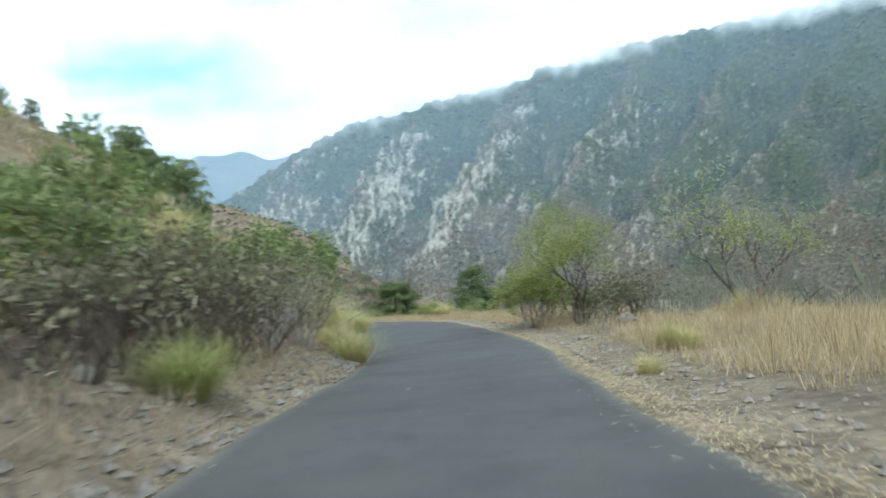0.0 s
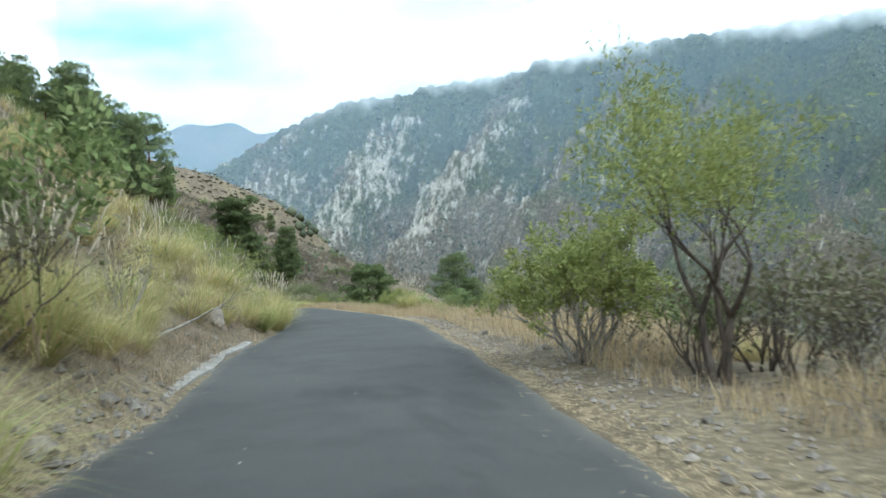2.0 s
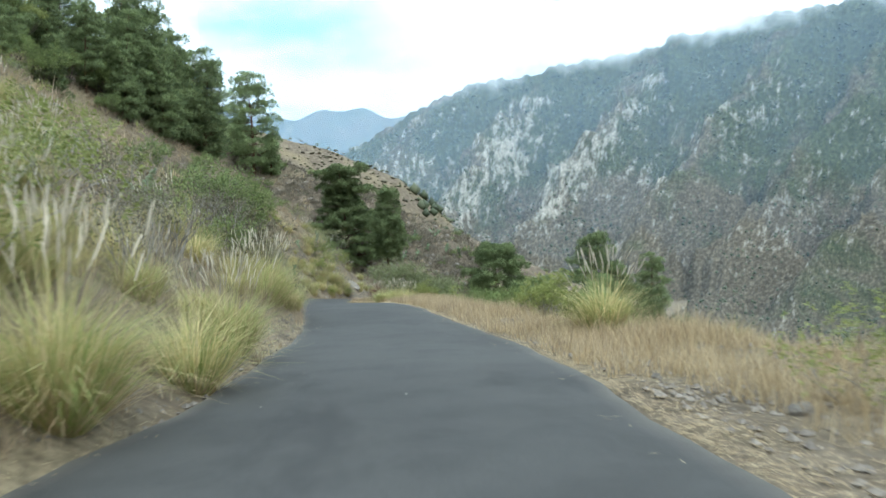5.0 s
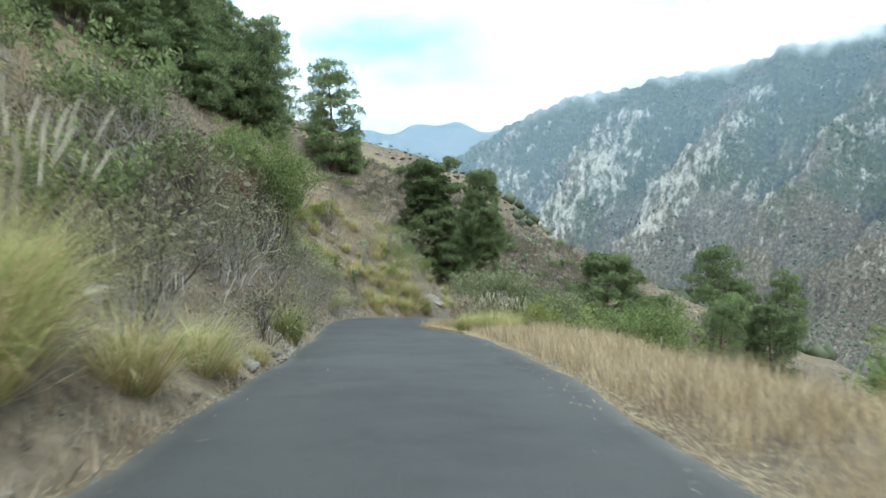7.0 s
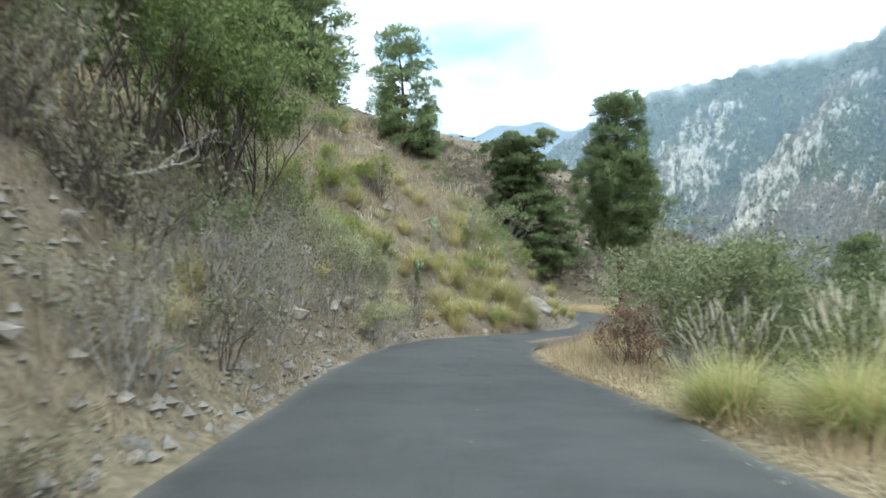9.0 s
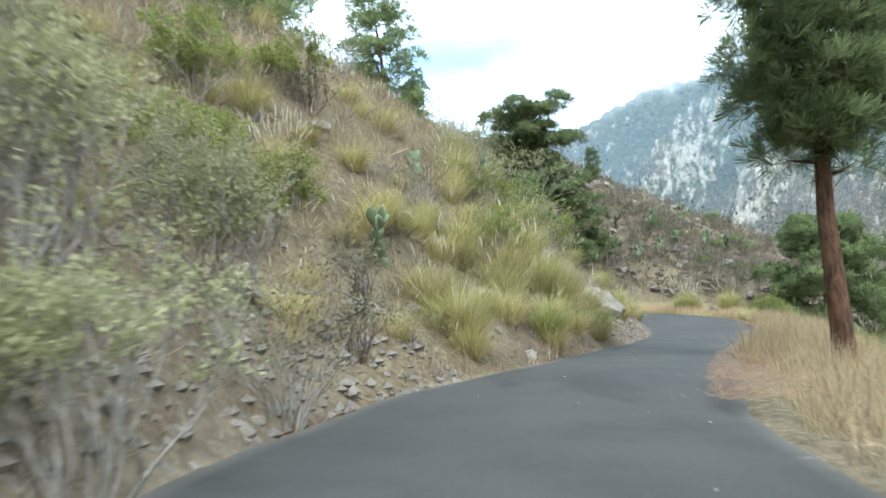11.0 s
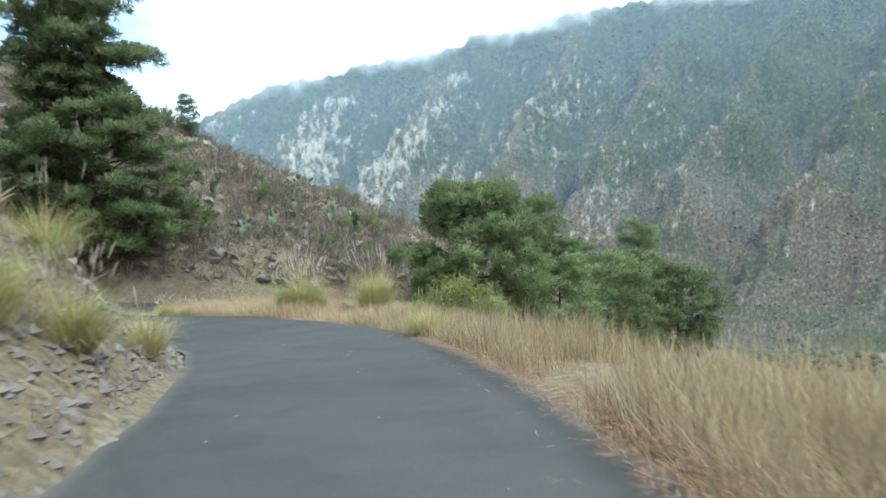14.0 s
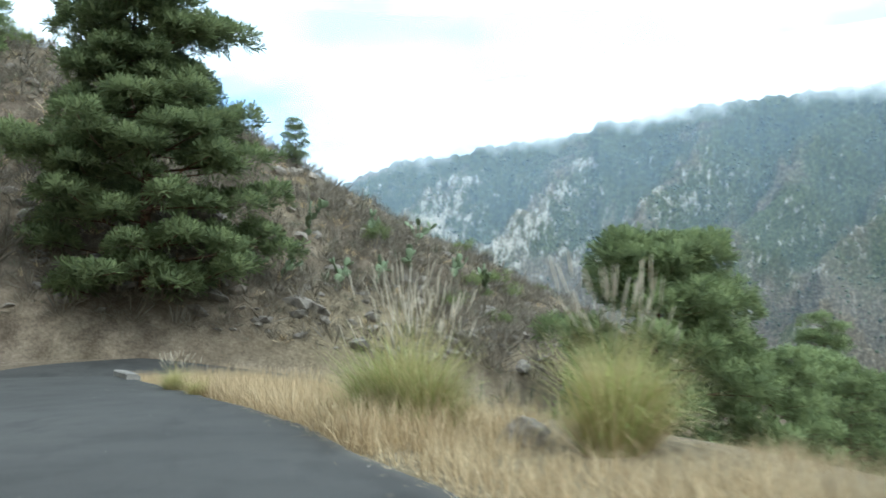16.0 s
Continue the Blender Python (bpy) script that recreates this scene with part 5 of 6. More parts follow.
def prickly_pear(seed, x, y, scale, label):
    """Flat oval pads that grow out of one another."""
    rng2 = random.Random(seed)
    t = thing("prickly_pear", label, "cactus", "prickly pears")
    joints = [(Vector((0, 0, -0.03)), Vector((0, 0, 1)), 0)]
    made = 0
    while joints and made < 13:
        p, d, level = joints.pop(0)
        d = (d + rand_dir(rng2) * 0.45).normalized()
        length, wide = rng2.uniform(0.24, 0.36), rng2.uniform(0.09, 0.13)
        s = d.cross(rand_dir(rng2)).normalized()
        n = d.cross(s)
        b = Build()
        rings = [(0, 0.25), (0.15, 0.6), (0.45, 1), (0.75, 0.92), (0.95, 0.5), (1, 0.12)]
        for k, w in rings:
            for j in range(8):
                a = 2 * math.pi * j / 8
                b.v.append(tuple(p + d * (length * k) + s * (math.cos(a) * wide * w) + n * (math.sin(a) * 0.022 * (0.4 + 0.6 * w))))
        for i in range(len(rings) - 1):
            for j in range(8):
                b.f.append((i * 8 + j, i * 8 + (j + 1) % 8, i * 8 + 8 + (j + 1) % 8, i * 8 + 8 + j))
        b.f.append(tuple(range(40, 48)))
        part("pad", b, CACTUS, t, "", True)
        made += 1
        for j in range(rng2.randint(1, 3) if level < 4 else 0):
            joints.append((p + d * (length * rng2.uniform(0.85, 0.98)) + s * (wide * rng2.uniform(-0.4, 0.4)), (d + s * rng2.uniform(-0.8, 0.8) + Vector((0, 0, 0.2))).normalized(), level + 1))
    t.matrix_basis = put(None, x, y, scale, rng2.uniform(0, 360), 0.02)


for k, (x, y, s) in enumerate(((6.2, 74.4, 1.3), (5.3, 72.4, 1.4), (4.4, 76.8, 1.3), (3.6, 61.6, 1.3), (9.0, 110.4, 1.2), (7.8, 104.8, 1.2), (7.4, 99.0, 1.1), (24.5, 160.2, 1.8), (27.4, 163.4, 1.8), (30.5, 166.0, 1.9), (22.3, 158.4, 1.7), (25.5, 165.5, 2.0), (29.0, 170.0, 2.0), (19.6, 158.0, 1.5), (33.5, 168.5, 2.0), (21.2, 162.6, 1.8))):
    prickly_pear(300 + k, x, y, s, "grey-green prickly pear with flat oval pads on the slope")

# plants scattered over the slopes
rng = random.Random(404)


def scatter(n, xs, ys, kinds, smin, smax, clear=2.5):
    """Sets n plants out over a stretch given by offset from the road's middle and y."""
    for _ in range(n):
        y = rng.uniform(*ys)
        off = rng.uniform(*xs)
        if abs(off) < clear:
            continue
        kind, i = rng.choice(kinds)
        kind.set(i, float(road_x(y)) + off, y, rng.uniform(smin, smax), sink=0.06)


GRASSES = [(TUSSOCK, 2), (TUSSOCK, 2), (TUSSOCK, 1), (TUSSOCK, 4), (TUSSOCK, 2), (TUSSOCK, 1), (TUSSOCK, 3)]
BUSHES = [(TWIGS, 0), (TWIGS, 1), (TWIGS, 2), (LEAFY, 1), (SPURGE, 0)]
WOOD = [(TALL, 0), (LEAFY, 0), (TALL, 1), (TALL, 0), (LEAFY, 1)]
scatter(30, (-34, -18), (89, 114), WOOD, 0.8, 1.3)
scatter(10, (-8, -5), (9, 20), [(LEAFY, 0), (TWIGS, 1)], 0.6, 0.9)
scatter(18, (-9, -4), (6, 26), BUSHES + [(TWIGS, 1)], 0.7, 1.0, 3.5)
scatter(46, (-12, -2.9), (27, 49), GRASSES, 0.7, 1.3, 2.7)
scatter(60, (-5.5, -2.6), (22, 49), GRASSES + [(TUSSOCK, 4)], 0.5, 0.85, 2.5)
scatter(20, (-9, -3.2), (21, 30), GRASSES, 0.8, 1.1, 3.0)
scatter(26, (-17, -6), (27, 52), GRASSES + [(TWIGS, 2), (SPURGE, 0)], 0.8, 1.3)
scatter(26, (-14, -3.4), (49, 60), GRASSES + BUSHES, 0.8, 1.3, 3.2)
scatter(30, (-7.5, -3.0), (57, 84), [(TWIGS, 1), (TWIGS, 0), (TWIGS, 2), (TWIGS, 1), (LEAFY, 1), (TUSSOCK, 4)], 0.7, 1.25, 2.9)
scatter(40, (-4.6, -2.2), (60, 84), [(TWIGS, 0), (TWIGS, 2), (TWIGS, 1), (TWIGS, 2), (TUSSOCK, 4)], 0.35, 0.8, 2.2)
scatter(36, (-9, -2.4), (88, 104), [(TWIGS, 2), (TUSSOCK, 2), (TUSSOCK, 1), (TUSSOCK, 4), (TWIGS, 0)], 0.4, 0.95, 2.4)
scatter(14, (-6, -3.0), (84, 97), [(TWIGS, 2), (TWIGS, 0), (TUSSOCK, 4), (TWIGS, 0)], 0.5, 0.9, 2.9)
scatter(14, (-6.5, -2.9), (5, 24), [(TWIGS, 2), (TWIGS, 1), (TUSSOCK, 4)], 0.5, 0.9, 2.9)
scatter(20, (-16, -6), (58, 88), [(TWIGS, 0), (TWIGS, 2), (TUSSOCK, 2), (TUSSOCK, 4), (SPURGE, 0)], 0.6, 1.1)
scatter(30, (-16, -6), (86, 118), BUSHES + GRASSES, 0.7, 1.3)
scatter(14, (-30, -14), (60, 140), BUSHES + [(TWIGS, 2), (TUSSOCK, 4)], 0.8, 1.6)
scatter(26, (-9, -4), (93, 120), GRASSES + [(TWIGS, 2), (SPURGE, 0)], 0.7, 1.1, 3.0)
scatter(26, (3.6, 13), (12, 48), [(TUSSOCK, 4), (TWIGS, 2), (TUSSOCK, 2)], 0.5, 0.9, 3.4)
scatter(26, (5, 16), (48, 95), [(LEAFY, 1), (LEAFY, 2), (TWIGS, 2), (TUSSOCK, 4)], 0.6, 1.2, 4)
for _ in range(85):
    x, y = rng.uniform(-2, 42), rng.uniform(155, 182)
    if y - 154.3 - 0.25 * max(0, x - 20.9) > 1.5:
        kind, i = rng.choice([(TWIGS, 0), (TWIGS, 1), (TWIGS, 2), (TWIGS, 2), (LEAFY, 1)])
        kind.set(i, x, y, rng.uniform(0.5, 1.15), sink=0.06)
for _ in range(16):
    x, y = rng.uniform(-30, 10), rng.uniform(140, 185)
    kind, i = rng.choice(BUSHES + [(TUSSOCK, 4)])
    if x < float(road_x(y)) - 6:
        kind.set(i, x, y, rng.uniform(0.7, 1.4), sink=0.06)


# low scrub that covers the slopes, too dense to count
def low_scrub(name, seed, spots, smin, smax, mat, label, blades=18, thin=1.0):
    g = np.random.default_rng(seed)
    n = len(spots)
    size = g.uniform(smin, smax, n) * (0.6 + 0.8 * g.random(n) ** 2)
    z = ground(spots[:, 0], spots[:, 1])
    az, tilt = g.uniform(0, 2 * np.pi, (n, blades)), g.uniform(0.0, 1.35, (n, blades))
    d = np.stack([np.sin(tilt) * np.cos(az), np.sin(tilt) * np.sin(az), np.cos(tilt) * 0.85], -1)
    ln = size[:, None, None] * g.uniform(0.6, 1.1, (n, blades, 1))
    base = np.stack([spots[:, 0], spots[:, 1], z - 0.04], -1)[:, None] + d * ln * 0.25
    sd = np.cross(d, g.normal(0, 1, (n, blades, 3)))
    sd /= np.linalg.norm(sd, axis=-1, keepdims=True) + 1e-6
    w = ln * g.uniform(0.02, 0.06, (n, blades, 1)) * thin
    pts = np.stack([base, base + d * ln * 0.55 - sd * w, base + d * ln, base + d * ln * 0.55 + sd * w], 2).reshape(-1, 3)
    me = bpy.data.meshes.new(name)
    me.from_pydata(pts.tolist(), [], np.arange(len(pts)).reshape(-1, 4).tolist())
    me.materials.append(mat)
    return tagged(new(name, me), label, "scrub", kind="stuff")


def strew(seed, n, ys, offs, patch=0.2):
    """Spots by y and by offset from the road's middle, in loose patches."""
    g = np.random.default_rng(seed)
    y = g.uniform(*ys, n)
    o = offs[0] + (offs[1] - offs[0]) * g.random(n) ** 1.15
    x = road_x(y) + o / road_cos(y)
    k = 0.5 + 0.45 * wave(x, y, 1.6, seed) + 0.35 * wave(x, y, 6, seed + 1) > patch + 0.5 * g.random(n)
    return np.stack([x, y], -1)[k]


def strew_box(seed, n, xs, ys):
    g = np.random.default_rng(seed)
    x, y = g.uniform(*xs, n), g.uniform(*ys, n)
    k = (y > 154.7 + 0.25 * np.clip(x - 20.9, 0, None)) & (0.5 + 0.45 * wave(x, y, 2.2, seed) > 0.6 * g.random(n))
    return np.stack([x, y], -1)[k]


SCRUB_BROWN = leafy("dead_brown_scrub", [(0.1, 0.086, 0.068), (0.18, 0.155, 0.118), (0.27, 0.235, 0.18)], 0.15)
SCRUB_GREY = leafy("grey_green_scrub", [(0.1, 0.11, 0.07), (0.17, 0.18, 0.12), (0.24, 0.24, 0.17)], 0.2)
low_scrub("low_scrub", 1, strew(1, 3200, (4, 178), (-6.5, -38)), 0.3, 0.8, SCRUB_BROWN, "low dead brown scrub on the upper slope", 12, 0.5)
low_scrub("low_scrub", 2, strew(2, 2800, (4, 178), (-6, -38)), 0.25, 0.7, SCRUB_GREY, "low grey-green scrub on the upper slope", 14, 0.6)
low_scrub("low_scrub", 3, strew(3, 5200, (4, 170), (-5, -34), 0.05), 0.3, 0.8, STRAW, "pale dead grass tufts on the upper slope", 14, 0.4)
low_scrub("low_scrub", 4, strew_box(4, 9000, (-6, 46), (154, 182)), 0.35, 1.15, SCRUB_BROWN, "dark dead scrub over the spur", 14, 0.7)
low_scrub("low_scrub", 19, strew_box(19, 5200, (-4, 44), (154, 170)), 0.35, 1.0, SCRUB_BROWN, "dense dark dead scrub at the foot of the spur", 22, 0.5)
low_scrub("low_scrub", 5, strew_box(5, 1800, (-10, 60), (154, 192)), 0.2, 0.7, SCRUB_GREY, "grey-green cactus and scrub over the spur")
low_scrub("low_scrub", 8, strew_box(8, 1600, (-10, 60), (154, 192)), 0.2, 0.6, STRAW, "dry grass tufts over the spur")
low_scrub("low_scrub", 6, strew(6, 3600, (4, 170), (7, 70)), 0.4, 1.2, SCRUB_GREY, "scrub on the slope below the road", 12, 0.6)
low_scrub("low_scrub", 7, strew(7, 2600, (4, 170), (7, 70)), 0.3, 0.9, STRAW, "dry grass tufts on the slope below the road", 12, 0.5)

low_scrub("low_scrub", 11, strew(11, 2000, (4, 120), (-2.6, -8), 0.1), 0.15, 0.5, SCRUB_BROWN, "dead twigs and weeds over the stony bank", 26, 0.25)
low_scrub("low_scrub", 12, strew(12, 5000, (4, 120), (-2.5, -9), 0.0), 0.2, 0.6, BROWN_STRAW, "tufts of dead grass over the stony bank", 26, 0.22)
low_scrub("low_scrub", 14, strew(14, 2600, (60, 128), (-6, -24), 0.05), 0.3, 0.75, BROWN_STRAW, "brown dead grass tufts over the high bank", 20, 0.25)
low_scrub("low_scrub", 15, strew(15, 7500, (22, 126), (-2.3, -7.5), 0.1), 0.12, 0.34, BROWN_STRAW, "dead grass and weeds over the foot of the bank", 20, 0.2)
low_scrub("low_scrub", 16, strew(16, 9000, (24, 128), (-5.5, -20), 0.0), 0.3, 0.7, BROWN_STRAW, "dense brown dead grass over the slope above the road", 20, 0.22)
low_scrub("low_scrub", 17, strew(17, 2600, (3, 30), (-2.6, -9), 0.1), 0.12, 0.32, BROWN_STRAW, "tangled dead weeds on the first bank", 24, 0.22)
low_scrub("low_scrub", 18, strew(18, 7000, (58, 140), (-8, -27), 0.0), 0.4, 0.9, BROWN_STRAW, "brown straw over the high slope", 16, 0.25)
low_scrub("low_scrub", 13, strew(13, 900, (4, 120), (-2.6, -8), 0.2), 0.12, 0.35, SCRUB_GREY, "small grey-green weeds on the bank", 20, 0.6)

# dry grass along the verges, and the straw lying at the road's edges
def grass_strip(name, seed, n, spot, hmin, hmax, mat, label, width=0.006, lean=0.45):
    rng2 = random.Random(seed)
    b = Build()
    made = 0
    while made < n:
        x, y, k = spot(rng2)
        if k <= 0:
            continue
        z = float(ground(x, y))
        tuft = rng2.randint(5, 11)
        for j in range(tuft):
            base = Vector((x + rng2.gauss(0, 0.07), y + rng2.gauss(0, 0.07), z - 0.04))
            arc_blade(b, rng2, base, rng2.uniform(0, 6.28), abs(rng2.gauss(0, lean)) + 0.05, rng2.uniform(hmin, hmax) * k, width * rng2.uniform(0.7, 1.4), rng2.uniform(0.15, 0.9), 2)
        made += tuft
    return tagged(new(name, b.mesh(name, mat)), label, "grass", kind="stuff")


def clumpy(x, y):
    return 0.62 + 0.38 * float(wave(x, y, 0.9, 6)) + 0.25 * float(wave(x, y, 3.1, 2))


def verge_right(r):
    y = r.uniform(2, 143)
    far = np.interp(y, [2, 40, 55, 90, 98, 116, 124, 146], [9, 7.5, 5.0, 5.2, 4.5, 4.7, 5.2, 5.2])
    near = np.interp(y, [2, 20, 36, 45, 85, 90, 146], [3.5, 3.7, 3.6, 2.3, 2.0, 2.1, 1.95])
    near = near + max(spare(y, 1), 0)
    o = near + (far - near) * r.random() ** 1.4
    x = float(road_x(y)) + o / float(road_cos(y))
    k = clumpy(x, y)
    tall = np.interp(y, [2, 40, 85, 92, 112, 117, 121, 146], [0.85, 0.75, 0.8, 1.2, 1.25, 1.05, 0.55, 0.55])
    return x, y, (k * tall * float(step(near - 0.3, near + 0.8, o))) if k > 0.25 else 0


def verge_left(r):
    y = r.uniform(2, 140)
    o = 1.9 + 5.5 * r.random() ** 1.5 + spare(y, -1)
    x = float(road_x(y)) - o / float(road_cos(y))
    k = clumpy(x, y)
    return x, y, k * 0.7 if k > 0.45 else 0


def hillside(r):
    y = r.uniform(20, 150)
    o = 6 + 26 * r.random()
    x = float(road_x(y)) - o
    k = clumpy(x * 0.5, y * 0.5)
    return x, y, k if k > 0.3 else 0


def spur_face(r):
    x, y = r.uniform(-3, 45), r.uniform(155, 180)
    return x, y, 1.0 if y > 155.6 + 0.25 * max(0, x - 20.9) else 0


grass_strip("dry_grass", 1, 90000, verge_right, 0.3, 0.85, STRAW, "tall dry straw grass along the verge above the valley", 0.0045)
def verge_wide(r):
    """The broad grassy shelf beside the first stretch."""
    y = r.uniform(0, 50)
    o = 3.2 + 5.5 * r.random()
    x = float(road_x(y)) + o / float(road_cos(y))
    k = clumpy(x, y)
    return x, y, k * 0.95 if k > 0.4 else 0


grass_strip("dry_grass", 5, 36000, verge_wide, 0.3, 0.8, STRAW, "tall dry grass on the stony shelf above the valley", 0.0045)
def grass_tip(r):
    """The last of the verge, where the road swings round it."""
    y = r.uniform(141, 148.2)
    edge = 15.7 - 0.27 * (y - 141)
    x = edge + 0.25 + (2.9 - 0.25 * (y - 141)) * r.random()
    return x, y, clumpy(x, y) + 0.2


def verge_bend(r):
    """The tall grass inside the bend, where the verge slopes up from the road."""
    y = r.uniform(127, 145.5)
    o = 1.85 + 2.2 * r.random() ** 1.5 + spare(y, 1)
    x = float(road_x(y)) + o / float(road_cos(y))
    return x, y, 0.6 + 0.4 * clumpy(x, y)


grass_strip("dry_grass", 7, 20000, verge_bend, 0.35, 0.85, STRAW, "tall dry grass along the verge of the bend", 0.005)
def verge_mid(r):
    """The dense tall grass on the outside of the last curve."""
    y = r.uniform(99, 123)
    o = 1.8 + 2.2 * r.random() ** 1.3 + spare(y, 1)
    x = float(road_x(y)) + o / float(road_cos(y))
    k = clumpy(x, y) + 0.25 * float(wave(x, y, 0.5, 4))
    tall = np.interp(y, [99, 114, 118, 123], [1, 1, 0.75, 0.6])
    return x, y, (0.3 + 0.7 * k) * tall if k > 0.36 else 0


def verge_shelf(r):
    """The verge above the drop on the straight middle stretch."""
    y = r.uniform(43, 92)
    o = float(half_out(y)) + 0.3 + 3.4 * r.random() ** 1.2
    x = float(road_x(y)) + o / float(road_cos(y))
    k = clumpy(x, y)
    return x, y, (0.4 + 0.6 * k) if k > 0.3 else 0


grass_strip("dry_grass", 10, 26000, verge_shelf, 0.25, 0.65, STRAW, "dry straw grass on the verge of the straight", 0.0045)
grass_strip("dry_grass", 11, 12000, verge_shelf, 0.25, 0.6, BROWN_STRAW, "brown dead grass on the verge of the straight", 0.0045)
grass_strip("dry_grass", 9, 4000, verge_mid, 0.3, 0.75, BROWN_STRAW, "brownish dead grass among the straw on the curve", 0.0042)
grass_strip("dry_grass", 8, 19000, verge_mid, 0.4, 0.95, STRAW, "tufted tall straw grass on the outside of the curve", 0.0042)
def verge_inner(r):
    """Tufts of short grass right up to the asphalt on the outside of the last curve."""
    y = r.uniform(105, 127)
    o = float(half_out(y)) + 0.15 + 1.7 * r.random() ** 1.3
    x = float(road_x(y)) + o / float(road_cos(y))
    k = clumpy(x, y) + 0.3 * float(wave(x, y, 0.4, 3))
    return x, y, (0.3 + 0.7 * k) if k > 0.5 else 0


grass_strip("dry_grass", 12, 9000, verge_inner, 0.2, 0.55, STRAW, "short straw tufts along the asphalt of the last curve", 0.0045)
grass_strip("dry_grass", 6, 6000, grass_tip, 0.4, 0.9, STRAW, "dry grass on the tip of land inside the bend", 0.008)
grass_strip("dry_grass", 2, 34000, verge_left, 0.2, 0.6, BROWN_STRAW, "thin dry grass at the foot of the bank", 0.006)
grass_strip("dry_grass", 3, 22000, hillside, 0.35, 0.8, STRAW, "dry grass over the upper hillside", 0.014)
grass_strip("dry_grass", 4, 3000, spur_face, 0.3, 0.7, STRAW, "sparse dry grass on the brown spur", 0.018)


def edge_litter(seed, n, side, y0, y1, inner, outer, mat, name, label, length):
    """Loose straw or needles lying at the road's edge."""
    rng2 = random.Random(seed)
    b = Build()
    for _ in range(n):
        y = rng2.uniform(y0, y1)
        if rng2.random() > 0.35 + 0.65 * (0.5 + 0.5 * float(wave(y, y, 1.7, seed))):
            continue
        o = abs(rng2.gauss(0, 0.5)) * (outer - inner) + inner
        o += spare(y, side)
        if rng2.random() < 0.04:
            o -= rng2.random() * 0.5
        x = float(road_x(y)) + side * o / float(road_cos(y))
        z = max(float(ground(x, y)), float(road_z(y)) + (0.02 if o < 2.0 else -0.02)) + 0.014
        a = rng2.uniform(0, 6.28)
        d = Vector((math.cos(a), math.sin(a), rng2.uniform(-0.02, 0.12)))
        b.leaf(Vector((x, y, z)), d, Vector((-d.y, d.x, 0)), length * rng2.uniform(0.5, 1.3), length * 0.035)
    return tagged(new(name, b.mesh(name, mat)), label, "litter", kind="stuff")


edge_litter(5, 42000, 1, 2, 90, 1.72, 2.6, STRAW, "straw_litter", "pale straw lying along the road's outer edge", 0.1)
edge_litter(6, 12000, -1, 2, 90, 1.75, 2.5, STRAW, "straw_litter", "pale straw and grit along the foot of the bank", 0.11)
edge_litter(7, 18000, -1, 91, 114, 1.7, 2.6, LITTER, "needle_litter", "rust-brown pine needles along the road's edge", 0.13)
edge_litter(8, 14000, 1, 92, 117, 1.4, 2.4, LITTER, "needle_litter", "rust-brown pine needles at the grass edge", 0.13)
edge_litter(9, 3500, 1, 114, 143, 1.65, 2.3, STRAW, "straw_litter", "pale straw at the edge of the bend", 0.12)

# stones
ROCKS = [rock_mesh(s) for s in range(7)]
BOULDERS = [rock_mesh(s, "boulder", 4) for s in range(7)]


def stone(x, y, size, i, label="", name="rock", flat=0.7, sink=0.0):
    ob = new(name, (BOULDERS if name == "boulder" else ROCKS)[i % 7])
    ob.matrix_basis = pose(x, y, float(ground(x, y)) + size * 0.12 - sink, rng.uniform(-20, 20), rng.uniform(-20, 20), rng.uniform(0, 360)) @ Matrix.Diagonal((size, size * rng.uniform(0.7, 1.1), size * flat, 1))
    return tagged(ob, label or "rough grey volcanic stone lying on the dry slope", "rock", "stones along the road")


stone(12.15, 109.5, 1.0, 2, "large pale boulder half buried in the bank", "boulder", 0.75, 0.4)
stone(9.72, 16.9, 0.38, 4, "weathered grey boulder in the dry grass", "boulder", 0.8)
stone(13.45, 51.7, 0.2, 1, "pale rock in the straw beside the road", "boulder", 0.8)
stone(20.34, 127.06, 0.33, 3, "dark rock between the grass tussocks", "boulder", 0.8)
stone(5.0, 31.6, 0.45, 5, "pale boulder at the end of the concrete gutter", "boulder", 0.8)
stone(0.5, 24.0, 0.5, 0, "grey boulder on the upper bank", "boulder", 0.8)
for _ in range(210):
    y = rng.choice([rng.uniform(4, 30), rng.uniform(58, 120), rng.uniform(62, 108)])
    o = 1.95 + 3.2 * rng.random() ** 1.8 + spare(y, -1)
    stone(float(road_x(y)) - o / float(road_cos(y)), y, 0.05 + 0.16 * rng.random() ** 2.5, rng.randint(0, 6))
for _ in range(50):
    y = rng.uniform(4, 45)
    o = 2.2 + 2.2 * rng.random() + spare(y, 1)
    stone(float(road_x(y)) + o / float(road_cos(y)), y, 0.04 + 0.11 * rng.random() ** 2.5, rng.randint(0, 6))
for _ in range(50):
    x, y = rng.uniform(4, 42), rng.uniform(155, 178)
    if y > 155.4 + 0.25 * max(0, x - 20.9):
        stone(x, y, 0.15 + 0.5 * rng.random() ** 2.5, rng.randint(0, 6))
for _ in range(30):
    y = rng.uniform(60, 118)
    stone(float(road_x(y)) - rng.uniform(5, 14), y, 0.1 + 0.35 * rng.random() ** 2, rng.randint(0, 6))


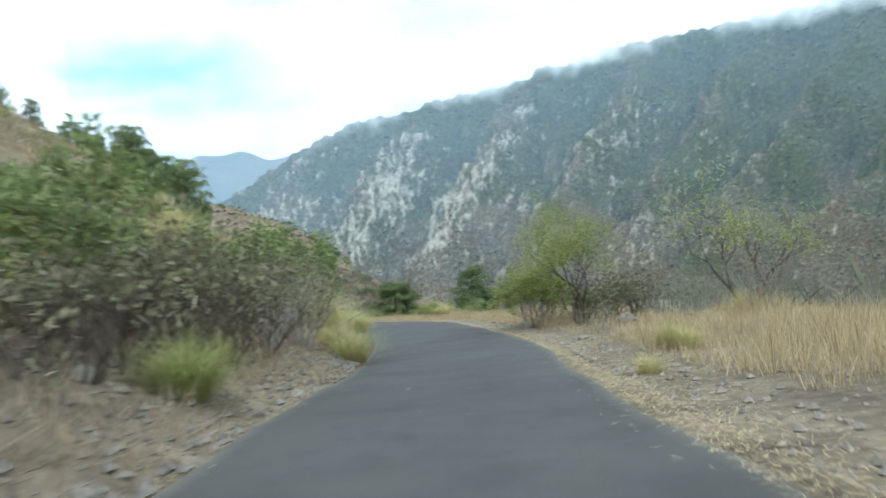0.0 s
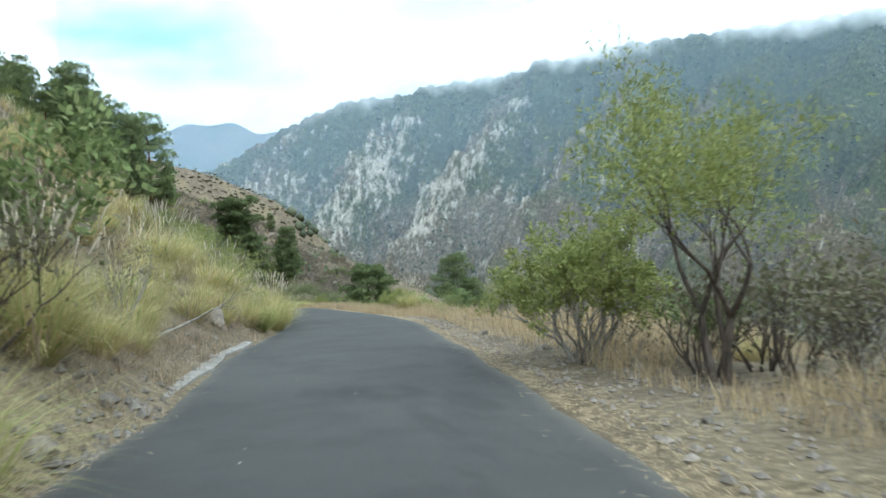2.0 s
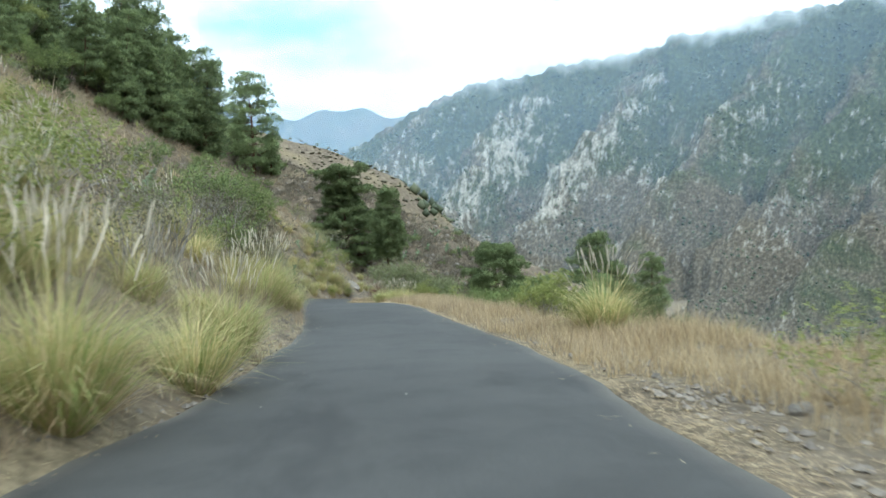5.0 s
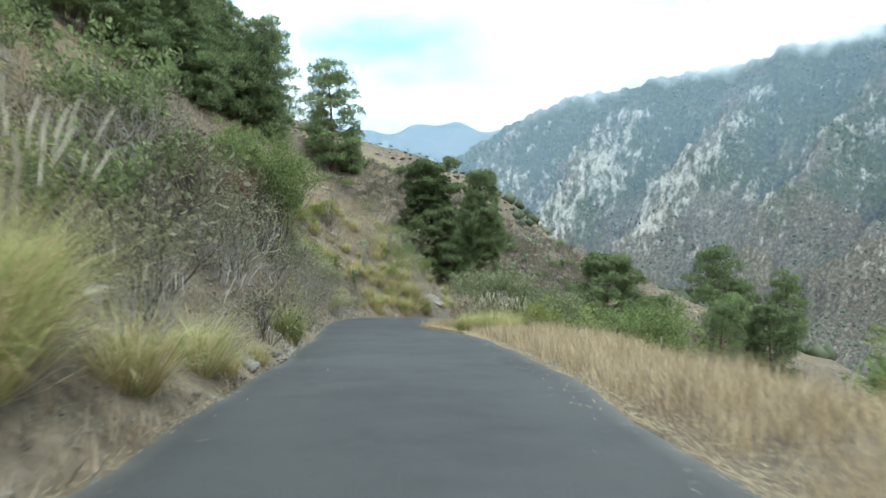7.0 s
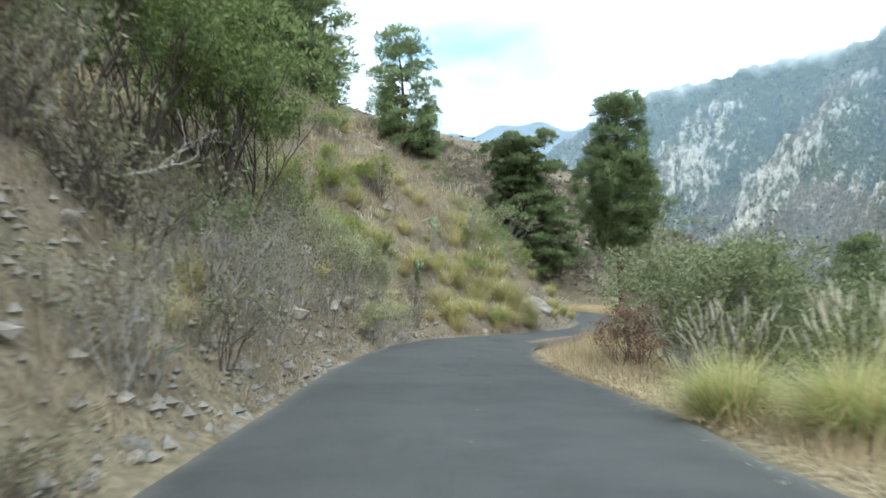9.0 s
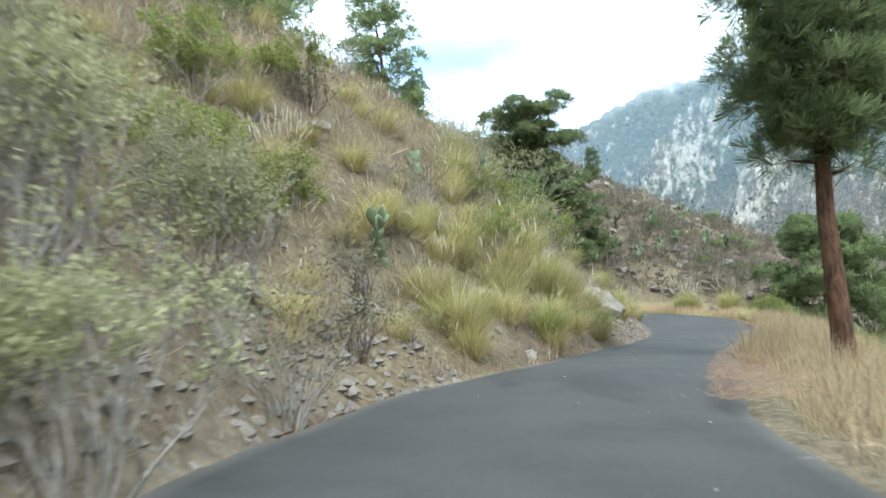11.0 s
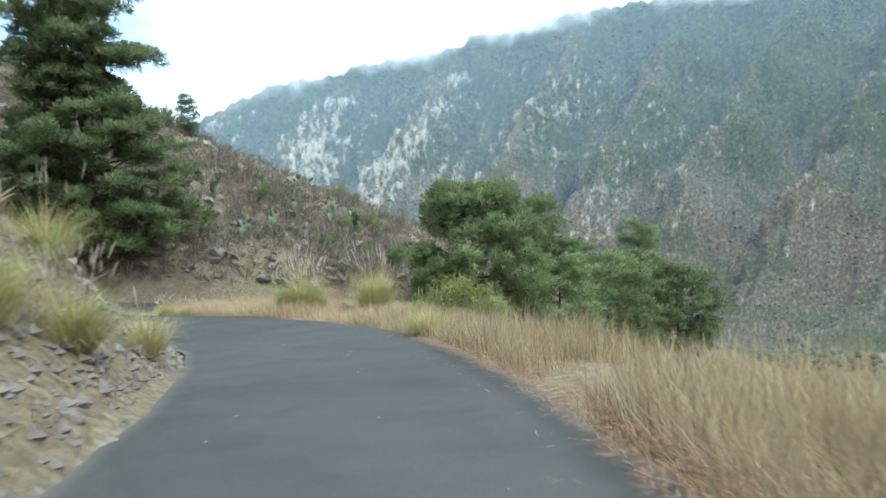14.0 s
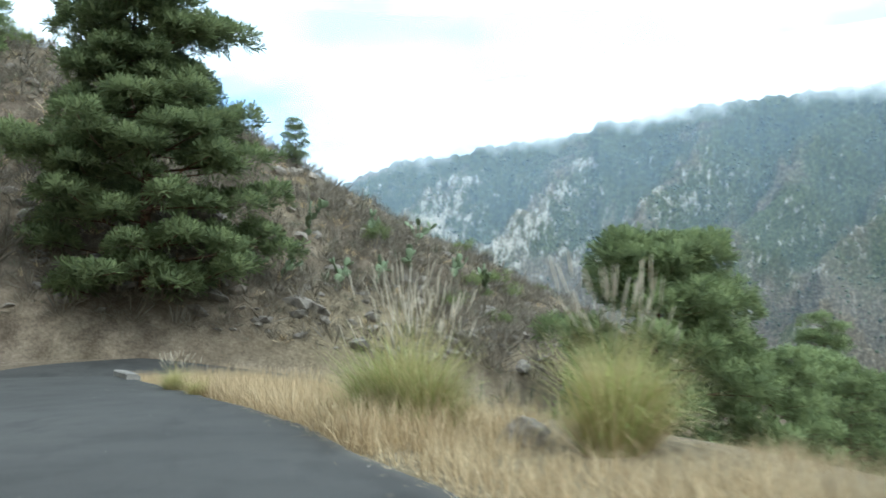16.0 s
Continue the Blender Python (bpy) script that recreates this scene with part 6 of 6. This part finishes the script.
def outcrops(name, seed, n, spot, smin, smax, label):
    """Rock ledges and blocks that break the slope, too many to count."""
    rng2 = random.Random(seed)
    b = Build()
    shapes = [([v.co.copy() for v in m.vertices], [tuple(p.vertices) for p in m.polygons]) for m in [rock_mesh(200 + k, "outcrop", 1) for k in range(5)]]
    for _ in range(n):
        x, y, k = spot(rng2)
        if k <= 0:
            continue
        s = smin + (smax - smin) * rng2.random() ** 2.5
        vs, fs = rng2.choice(shapes)
        m = pose(x, y, float(ground(x, y)) - s * 0.1, rng2.uniform(-15, 35), rng2.uniform(-20, 20), rng2.uniform(0, 360)) @ Matrix.Diagonal((s * 1.3, s, s * 0.6, 1))
        n0 = len(b.v)
        b.v += [tuple(m @ v) for v in vs]
        b.f += [tuple(n0 + i for i in f) for f in fs]
    return tagged(new(name, b.mesh(name, STONE)), label, "rocks", kind="stuff")


def upper_bank(r):
    y = r.uniform(56, 125)
    return float(road_x(y)) - 3 - 14 * r.random() ** 1.3, y, 1


outcrops("rock_outcrops", 1, 420, spur_face, 0.12, 0.75, "broken brown rock over the spur")
def spur_foot(r):
    x = r.uniform(8, 36)
    return x, 154.8 + 0.25 * max(0, x - 20.9) + 6.5 * r.random(), 1


outcrops("rock_outcrops", 3, 260, spur_foot, 0.15, 0.85, "dark broken rock in the cut at the foot of the spur")
outcrops("rock_outcrops", 2, 420, upper_bank, 0.06, 0.45, "broken rock over the upper bank")


def gravel(name, seed, n, side, y0, y1, o0, o1, big=0.05):
    """Small stones, too many to count."""
    rng2 = random.Random(seed)
    base = [(1, 0, 0), (-0.8, 0.3, 0.1), (0, 0.9, 0), (0.1, -0.8, 0), (0, 0, 0.7), (0.1, 0, -0.6)]
    tris = [(0, 2, 4), (2, 1, 4), (1, 3, 4), (3, 0, 4), (2, 0, 5), (1, 2, 5), (3, 1, 5), (0, 3, 5)]
    b = Build()
    for _ in range(n):
        y = rng2.uniform(y0, y1)
        o = o0 + (o1 - o0) * rng2.random() ** 1.6 + spare(y, side)
        x = float(road_x(y)) + side * o / float(road_cos(y))
        s = 0.015 + big * rng2.random() ** 3
        z, a, n0 = float(ground(x, y)), rng2.uniform(0, 6.28), len(b.v)
        for p in base:
            q = [c * s * rng2.uniform(0.7, 1.3) for c in p]
            b.v.append((x + q[0] * math.cos(a) - q[1] * math.sin(a), y + q[0] * math.sin(a) + q[1] * math.cos(a), z + q[2] + s * 0.2))
        b.f += [tuple(n0 + k for k in t) for t in tris]
    return tagged(new(name, b.mesh(name, STONE)), "loose grey gravel at the road's edge", "gravel", kind="stuff")


gravel("gravel", 3, 6500, -1, 2, 120, 1.75, 5.0)
gravel("gravel", 5, 4200, -1, 64, 96, 1.8, 5.5, 0.1)
gravel("gravel", 6, 2600, -1, 106, 120, 1.8, 4.0, 0.1)
gravel("gravel", 7, 2200, -1, 3, 22, 1.85, 4.6, 0.09)
gravel("gravel", 4, 4500, 1, 2, 48, 2.1, 5.0)


# the concrete gutter edge at the foot of the bank
def concrete_edge(name, pts, width, height, label):
    b = Build()
    n = len(pts)
    for i, (x, y) in enumerate(pts):
        x2, y2 = pts[min(i + 1, n - 1)]
        x1, y1 = pts[max(i - 1, 0)]
        d = Vector((x2 - x1, y2 - y1, 0)).normalized()
        s = Vector((d.y, -d.x, 0))
        z = max(float(road_z(y)), -12) + 0.02
        w, h = width * (1 + 0.2 * float(wave(x, y, 0.7, 3))), height * (1 + 0.25 * float(wave(x, y, 0.8, 4)))
        c = Vector((x, y, z))
        for a, hh in ((-0.5, -0.2), (-0.5, h * 0.8), (-0.38, h), (0.3, h * 0.75), (0.46, h * 0.5), (0.5, -0.2)):
            b.v.append(tuple(c + s * (a * w) + Vector((0, 0, hh))))
    for i in range(n - 1):
        for k in range(5):
            b.f.append((i * 6 + k, i * 6 + k + 1, i * 6 + 7 + k, i * 6 + 6 + k))
    b.f += [tuple(range(6)), tuple(n * 6 - 6 + k for k in range(6))]
    return tagged(new(name, b.mesh(name, CONCRETE)), label, "kerb", kind="structure")


concrete_edge("kerb_gutter", [(float(road_x(y)) - 2.36 / float(road_cos(y)), y) for y in np.arange(22.3, 31.8, 0.4)], 0.5, 0.08, "weathered concrete gutter edge at the foot of the bank")
concrete_edge("kerb_corner", [(14.55 - 0.14 * k, 144.8 + 0.53 * k) for k in range(6)], 0.5, 0.16, "whitish concrete edge at the tip of the grass")


# pale chips and grit on the asphalt
def chips(seed, n):
    rng2 = random.Random(seed)
    b = Build()
    for _ in range(n):
        y = rng2.uniform(2, 140)
        o = rng2.uniform(-1.3, 1.5)
        x = float(road_x(y)) + o
        z = float(road_z(y)) - float(np.interp(y, LEAN_Y, LEAN)) * o + 0.035 * (1 - (o / 1.7) ** 2) + 0.014
        r = rng2.uniform(0.006, 0.018)
        n0 = len(b.v)
        for j in range(5):
            a = 2 * math.pi * j / 5 + rng2.random() * 0.6
            b.v.append((x + math.cos(a) * r * rng2.uniform(0.6, 1.3), y + math.sin(a) * r * rng2.uniform(0.6, 1.3), z))
        b.v.append((x, y, z + r * 0.5))
        b.f += [(n0 + j, n0 + (j + 1) % 5, n0 + 5) for j in range(5)]
    return tagged(new("stone_chips", b.mesh("stone_chips", CONCRETE)), "pale chips of stone lying on the asphalt", "gravel", kind="stuff")


chips(91, 150)
